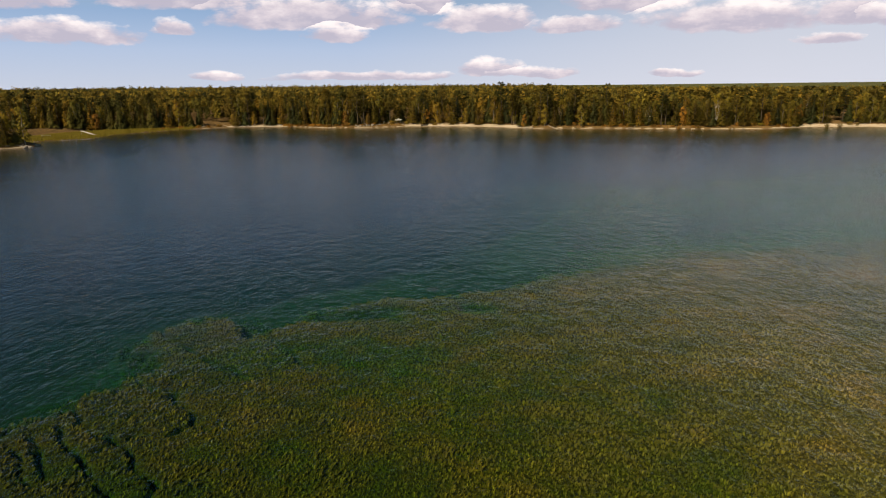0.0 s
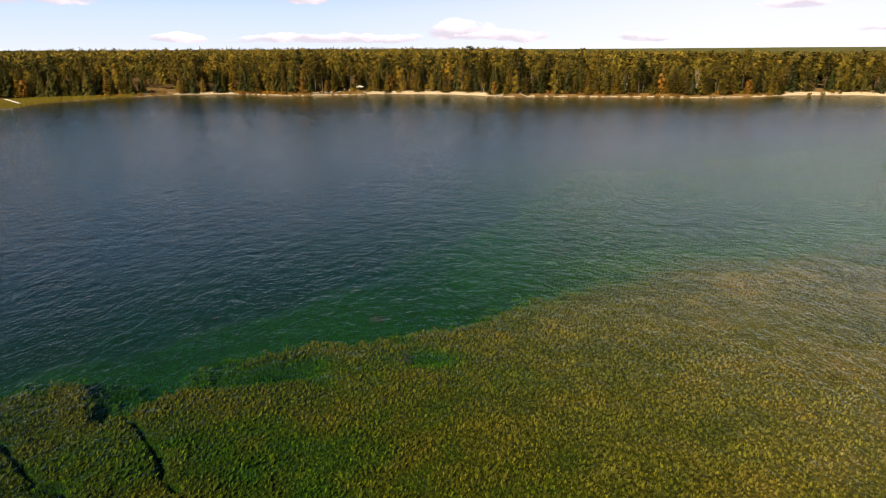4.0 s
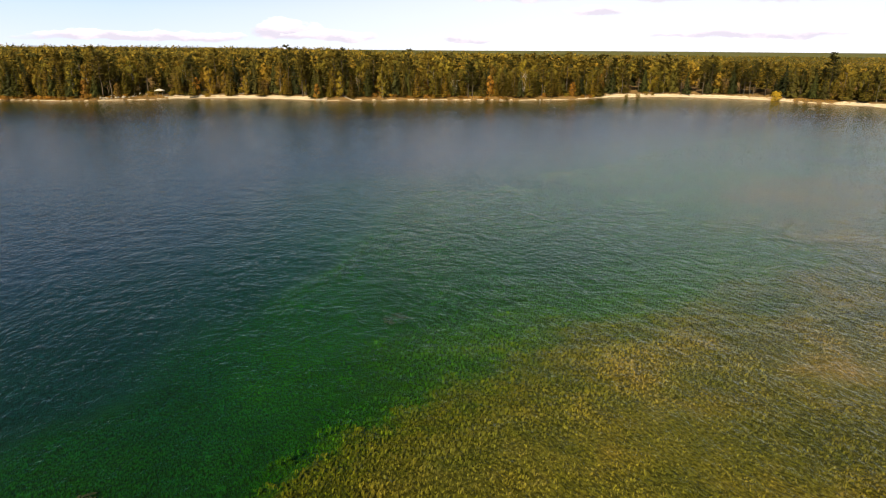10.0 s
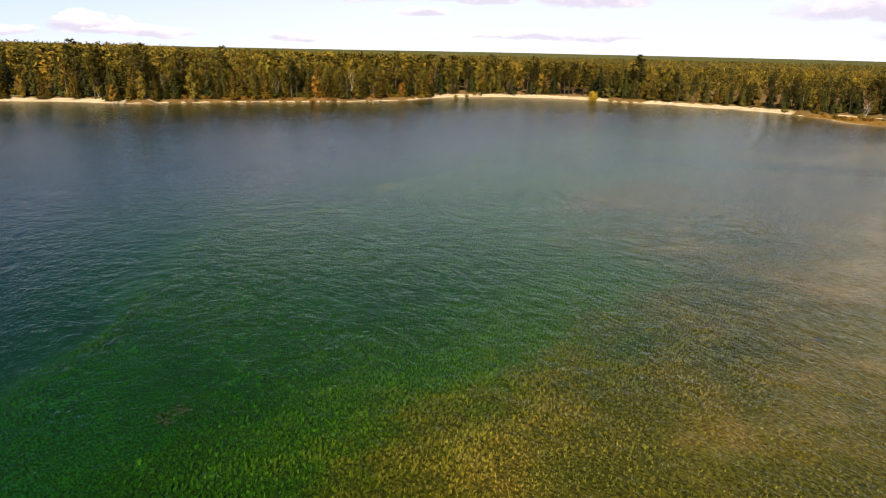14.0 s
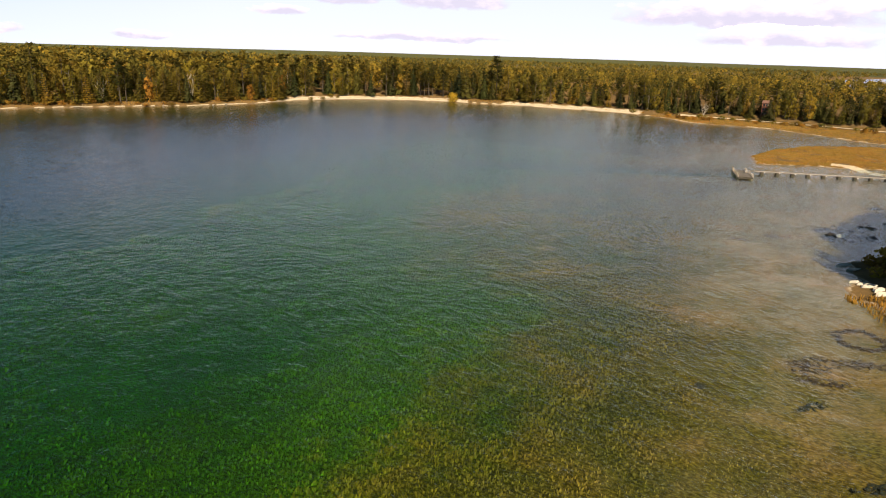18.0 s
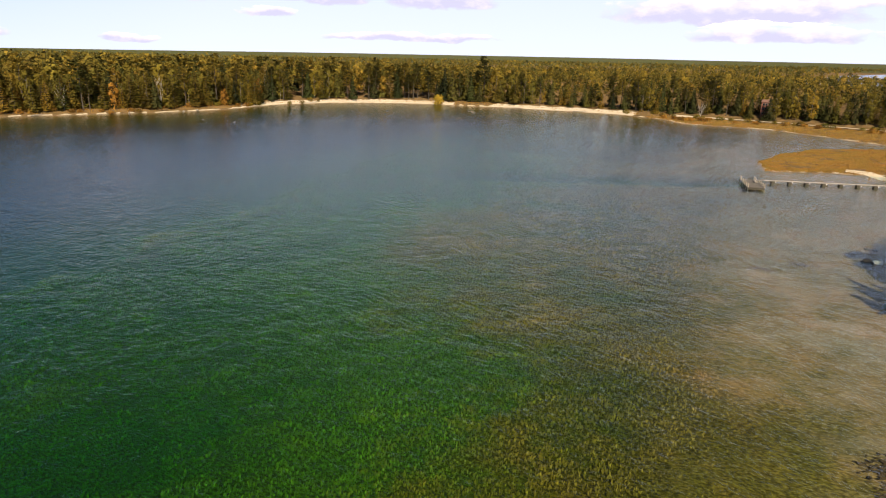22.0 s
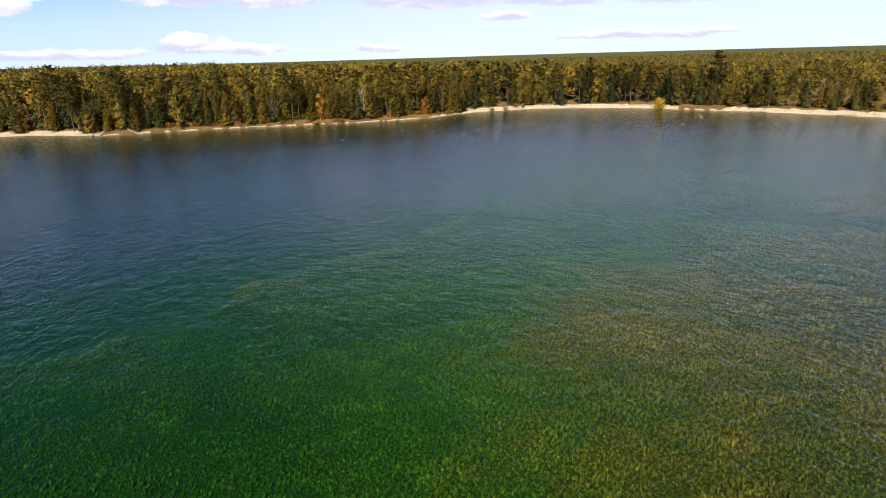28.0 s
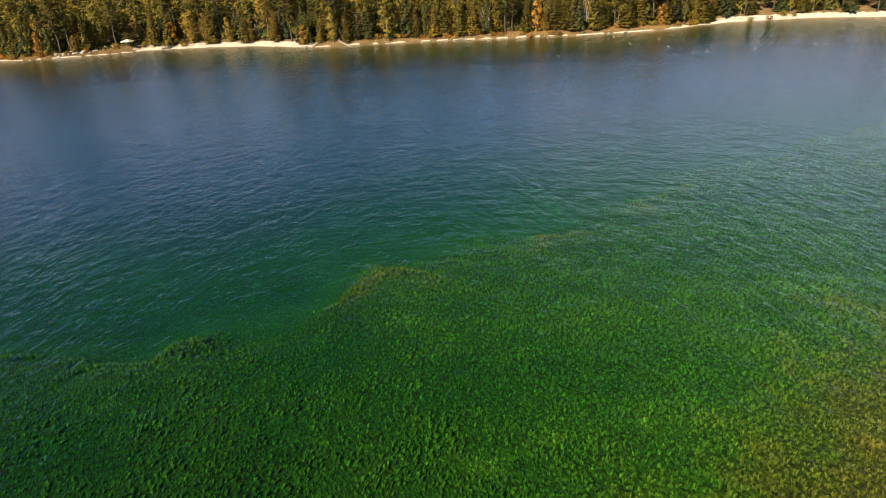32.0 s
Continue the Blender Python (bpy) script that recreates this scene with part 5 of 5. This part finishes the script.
def shrub_kind(name, label, leaf, h, r, n, size):
    out = []
    for _ in range(4):
        twigs = joined([tube([(0, 0, -0.2), (math.cos(a) * r * 0.3, math.sin(a) * r * 0.3, h * 0.45), (math.cos(a) * r * 0.6, math.sin(a) * r * 0.6, h * 0.8)], [0.05, 0.035, 0.01], 4) for a in (0.3, 1.6, 2.8, 4.1, 5.3)])
        out.append((mesh_of("twigs", *twigs, BARK), leafy("leaves", *crown_shrub(h, r, n, size), leaf), h))
    return dict(name=name, label=label, category="shrub", group=name + "s by the water", meshes=out)


RUST = shrub_kind("rust_shrub", "rust-red autumn shrub on the lake bank", AUTUMN, 1.6, 1.3, 150, 0.24)
OLIVE = shrub_kind("green_shrub", "olive green shrub at the forest foot", ASPEN, 1.9, 1.4, 160, 0.26)
GOLD = shrub_kind("golden_shrub", "bright yellow willow bush at the water's edge", YELLOW, 4.8, 2.1, 420, 0.34)


def shrubs():
    for kind, line, gap, off in ((RUST, [(-64, 373.5), (-33, 356), (-12, 357.5)], 2.0, 1.4), (RUST, [(72, 335), (110, 322), (150, 307.5), (200, 308)], 4.6, 1.2), (RUST, [(-130, 352), (-98, 377)], 5.0, 1.2),
                                 (OLIVE, [(-64, 376), (-2, 360), (8, 366), (50, 356), (110, 325), (178, 308), (240, 309)], 5.5, 2.5), (OLIVE, [(-215, 230), (-155, 259), (-146, 265)], 4.0, 1.5),
                                 (RUST, [(294, 170), (287, 158), (290, 150)], 2.2, 1.6), (OLIVE, [(297, 186), (300, 140), (303, 100), (302, 70)], 5.0, 1.2), (RUST, [(292, 150), (298, 120), (296, 90)], 6.0, 2.0),
                                 (OLIVE, [(103, 60), (110, 64.5), (119, 68), (128, 65)], 1.5, 1.6)):
        for x, y in along(line, gap):
            x, y = x + rng.normal(0, off * 0.5), y + rng.normal(0, off * 0.5)
            z = ground_at(x, y)
            if z < 0.12:
                continue
            plant(kind, int(rng.integers(8)), x, y, z - 0.05, rng.uniform(0.6, 1.15), rng.uniform(0, 6.28))


shrubs()
plant(GOLD, 0, 270.5, 268.0, ground_at(270.5, 268.0) - 0.1, 1.05, 0.4)
plant(GOLD, 1, 31, 362.5, ground_at(31, 362.5), 0.8, 2.0, "golden brown bush at the back of the beach")
plant(GOLD, 2, 36, 362.0, ground_at(36, 362), 0.7, 1.0, "golden brown bush at the back of the beach")


# leafless white trees
def bare_tree(x, y, h, turn, seed, label, thick=1.0):
    r = np.random.default_rng(seed)
    stems = []
    for j in range(4):
        a = j * 1.57 + r.uniform(-0.4, 0.4)
        lean = r.uniform(0.10, 0.24)
        p = [(0, 0, -0.4)]
        for q in range(1, 5):
            u = q / 4
            p.append((math.cos(a) * lean * h * u ** 1.4 + r.normal(0, 0.12), math.sin(a) * lean * h * u ** 1.4 + r.normal(0, 0.12), h * u * r.uniform(0.9, 1.0)))
        stems.append(tube(p, [0.19 * thick, 0.15 * thick, 0.11 * thick, 0.07 * thick, 0.02], 6))
        for q in range(1, 4):
            for w in range(2):
                b = r.uniform(0, 6.28)
                c = np.array(p[q])
                l = r.uniform(1.0, 2.2)
                stems.append(tube([c, c + (math.cos(b) * l * 0.5, math.sin(b) * l * 0.5, l * 0.7), c + (math.cos(b) * l * 0.8, math.sin(b) * l * 0.8, l * 1.4)], [0.07 * thick, 0.05 * thick, 0.015], 5))
    ob = thing("birch_tree", x, y, ground_at(x, y), turn, label, "tree", "bare birches along the shore")
    me = mesh_of("trunk", *stems[0], PALE_BARK, True)
    part("trunk", me, None, ob)
    part("branches", mesh_of("branches", *joined(stems[1:]), PALE_BARK, True), None, ob)
    return ob


bare_tree(158.5, 309.8, 11.5, 0, 1, "leafless white-barked birch with forked stems", 0.62)
bare_tree(302.5, 158, 5, 10, 3, "leafless pale birch at the forest edge", 0.35)
bare_tree(128, 318.5, 8, 20, 5, "leafless pale birch at the forest edge", 0.5)
bare_tree(86, 333.5, 9, 70, 6, "leafless pale birch at the forest edge", 0.5)

# trees on the near point
for k, (kind, x, y, s) in enumerate((("spruce", 99.5, 54.0, 0.9), ("spruce", 102.5, 56.5, 1.0), ("spruce", 105, 59.5, 1.0), ("cedar", 107.5, 62, 1.1), ("spruce", 110.5, 62.5, 0.95), ("spruce", 113.8, 64.5, 0.8), ("spruce", 112, 59.5, 1.05), ("spruce", 116.5, 60.5, 1.0), ("pine", 121, 57.5, 0.95), ("spruce", 125, 62.5, 1.05), ("cedar", 129, 61.5, 1.2), ("spruce", 133.5, 60.5, 1.1), ("pine", 138, 57, 0.95), ("spruce", 142, 59.0, 1.1),
                                     ("spruce", 147.5, 57.0, 1.0), ("cedar", 108, 58.5, 1.0), ("cedar", 120, 63.5, 0.9), ("pine", 130, 55, 1.0), ("spruce", 105.5, 55, 0.9), ("pine", 113, 52, 0.9), ("spruce", 152, 56, 0.9))):
    plant(KINDS[kind], k, x, y, ground_at(x, y) - 0.1, s, k * 1.7)

for k, (x, y) in enumerate(along([(114, 60.0), (126, 58.5), (138, 57.5), (150, 55)], 1.9) + along([(118, 57), (148, 53)], 3.0)):
    plant(KINDS[("cedar", "spruce", "cedar", "pine")[k % 4]], k, x, y, ground_at(x, y) - 0.1, rng.uniform(0.95, 1.2) if k % 4 != 3 else 0.85, k * 2.1, "", 1.3)
for kind, x, y, s in (("spruce", 311.3, 135.4, 0.66), ("spruce", 310.8, 142.2, 0.5), ("cedar", 312.2, 144.5, 0.6)):
    plant(KINDS[kind], 3, x, y, ground_at(x, y) - 0.1, s, 2.0, "", 1.25)


# reeds
MARSH = far_tones("marsh_blades", [(0.33, 0.145, 0.038), (0.25, 0.145, 0.032), (0.35, 0.20, 0.048), (0.21, 0.155, 0.032), (0.34, 0.17, 0.042)], 0.25)


def reeds(name, label, p, mat, tall, width=0.10):
    n = len(p)
    z = height(p)
    a = rng.random(n) * 6.28
    lean = rng.normal(0, 0.25, (n, 2)) * tall
    h = tall * rng.uniform(0.55, 1.15, n)
    c, s = np.cos(a) * width, np.sin(a) * width
    base = np.c_[p, z - 0.05]
    v = np.stack([base + np.c_[c, s, 0 * c], base - np.c_[c, s, 0 * c], base + np.c_[lean * 0.45 - np.c_[c, s] * 0.7, h * 0.62], base + np.c_[lean, h]], 1)
    f = np.arange(4 * n).reshape(n, 4)
    ob = new(name, mesh_of(name, v.reshape(-1, 3), f[:, [0, 1, 2, 3]], mat))
    tone = np.clip(0.5 + 0.35 * wavy(p, 0.22, 3) + rng.normal(0, 0.12, n), 0, 1)
    ob.data.attributes.new("tone", "FLOAT", "POINT").data.foreach_set("value", np.repeat(tone, 4).astype(np.float32))
    return tagged(ob, label, "reeds", kind="stuff")


def sown(x0, x1, y0, y1, n, keep):
    p = np.stack([rng.uniform(x0, x1, n), rng.uniform(y0, y1, n)], 1)
    return p[keep(p)]


def thinned(p, at=0.0, scale=0.35):
    return wavy(p, scale, 2) + 0.5 * wavy(p, scale * 3.1, 6) + rng.normal(0, 0.25, len(p)) > at


reeds("marsh_grass", "golden brown marsh grass on the flat beside the pier", sown(186, 262, 60, 112, 80000, lambda p: (shore_distance(p) > 0.3) & (marsh(p) > 0.25) & thinned(p, -0.45)), MARSH, 0.24, 0.14)
reeds("marsh_grass", "rust brown marsh grass along the eastern bank", sown(262, 312, 50, 175, 60000, lambda p: (shore_distance(p) > 0.2) & (marsh(p) > 0.15) & (p[:, 0] < 302 - 0.15 * np.clip(100 - p[:, 1], 0, 50)) & thinned(p, -0.7)), MARSH, 0.26, 0.13)
reeds("marsh_grass", "yellow-green reeds in the western cove", sown(-182, -112, 285, 380, 30000, lambda p: (shore_distance(p) > -0.5) & (shore_distance(p) < 34) & (p[:, 1] < 372) & (wavy(p, 0.2) > -0.8)), GREEN_REED, 0.8, 0.16)
reeds("reed_bed", "sparse brown reeds standing in the shallows", sown(150, 200, 64, 86, 9000, lambda p: (shore_distance(p) < 0.5) & (shore_distance(p) > -7) & thinned(p, 0.25, 0.6)), REED, 0.6, 0.07)
reeds("reed_bed", "orange-brown reeds on the near bank", sown(90, 106, 44, 70, 9000, lambda p: (shore_distance(p) > -1.6) & thinned(p, -0.6)), REED, 0.6, 0.06)
reeds("bank_grass", "dry brown grass along the forest foot", sown(-120, 300, 180, 385, 260000, lambda p: (shore_distance(p) > 1.6) & (shore_distance(p) < 6.5) & (height(p) > 0.42)), REED, 0.45, 0.12)

# sandy track and the water beyond the woods
SAND = plain("pale_sand", [(0.52, 0.43, 0.30), (0.72, 0.62, 0.47)], 0.7, 0.95, 0.3, 8.0)


def strip(name, line, width, mat, lift, label, category):
    pts = []
    for (ax, ay), (bx, by) in zip(line[:-1], line[1:]):
        n = max(2, int(math.hypot(bx - ax, by - ay) / 2.5))
        pts += [(ax + (bx - ax) * k / n, ay + (by - ay) * k / n) for k in range(n)]
    pts = np.array(pts + [line[-1]])
    t = np.gradient(pts, axis=0)
    t /= np.linalg.norm(t, axis=1)[:, None]
    nrm = np.stack([-t[:, 1], t[:, 0]], 1)
    w = width * (1 + 0.25 * wavy(pts, 0.4))[:, None]
    cols = [pts + nrm * w * f for f in (-0.5, -0.25, 0, 0.25, 0.5)]
    vs = np.concatenate([np.c_[c, height(c) + lift] for c in cols])
    n = len(pts)
    fs = [(j * n + k, j * n + k + 1, (j + 1) * n + k + 1, (j + 1) * n + k) for j in range(4) for k in range(n - 1)]
    ob = new(name, mesh_of(name, vs, fs, mat, True))
    return tagged(ob, label, category, kind="structure")


strip("sandbar", [(203, 91), (203.5, 87), (201, 83.5), (199.5, 79), (201, 75)], 3.4, SAND, 0.12, "pale sandbar on the marsh flat beside the pier", "sandbar")
strip("path", [(301, 168), (306.5, 144), (308, 124), (307, 104), (305, 84), (300, 60)], 3.2, SAND, 0.16, "pale sandy track along the forest foot", "path")
bm = bmesh.new()
ring = [bm.verts.new((950 + math.cos(a) * 300 * (1 + 0.15 * math.sin(3 * a)), 150 + math.sin(a) * 95 * (1 + 0.12 * math.cos(2 * a)), 4.3)) for a in [2 * math.pi * j / 40 for j in range(40)]]
bm.faces.new(ring)
bay = part("bay_water", bm, plain("far_water", [(0.16, 0.19, 0.24), (0.24, 0.26, 0.30)], 0.02, 0.2, 0.05, 0.3))
tagged(bay, "pale grey water of a further bay beyond the woods", "water", kind="structure")
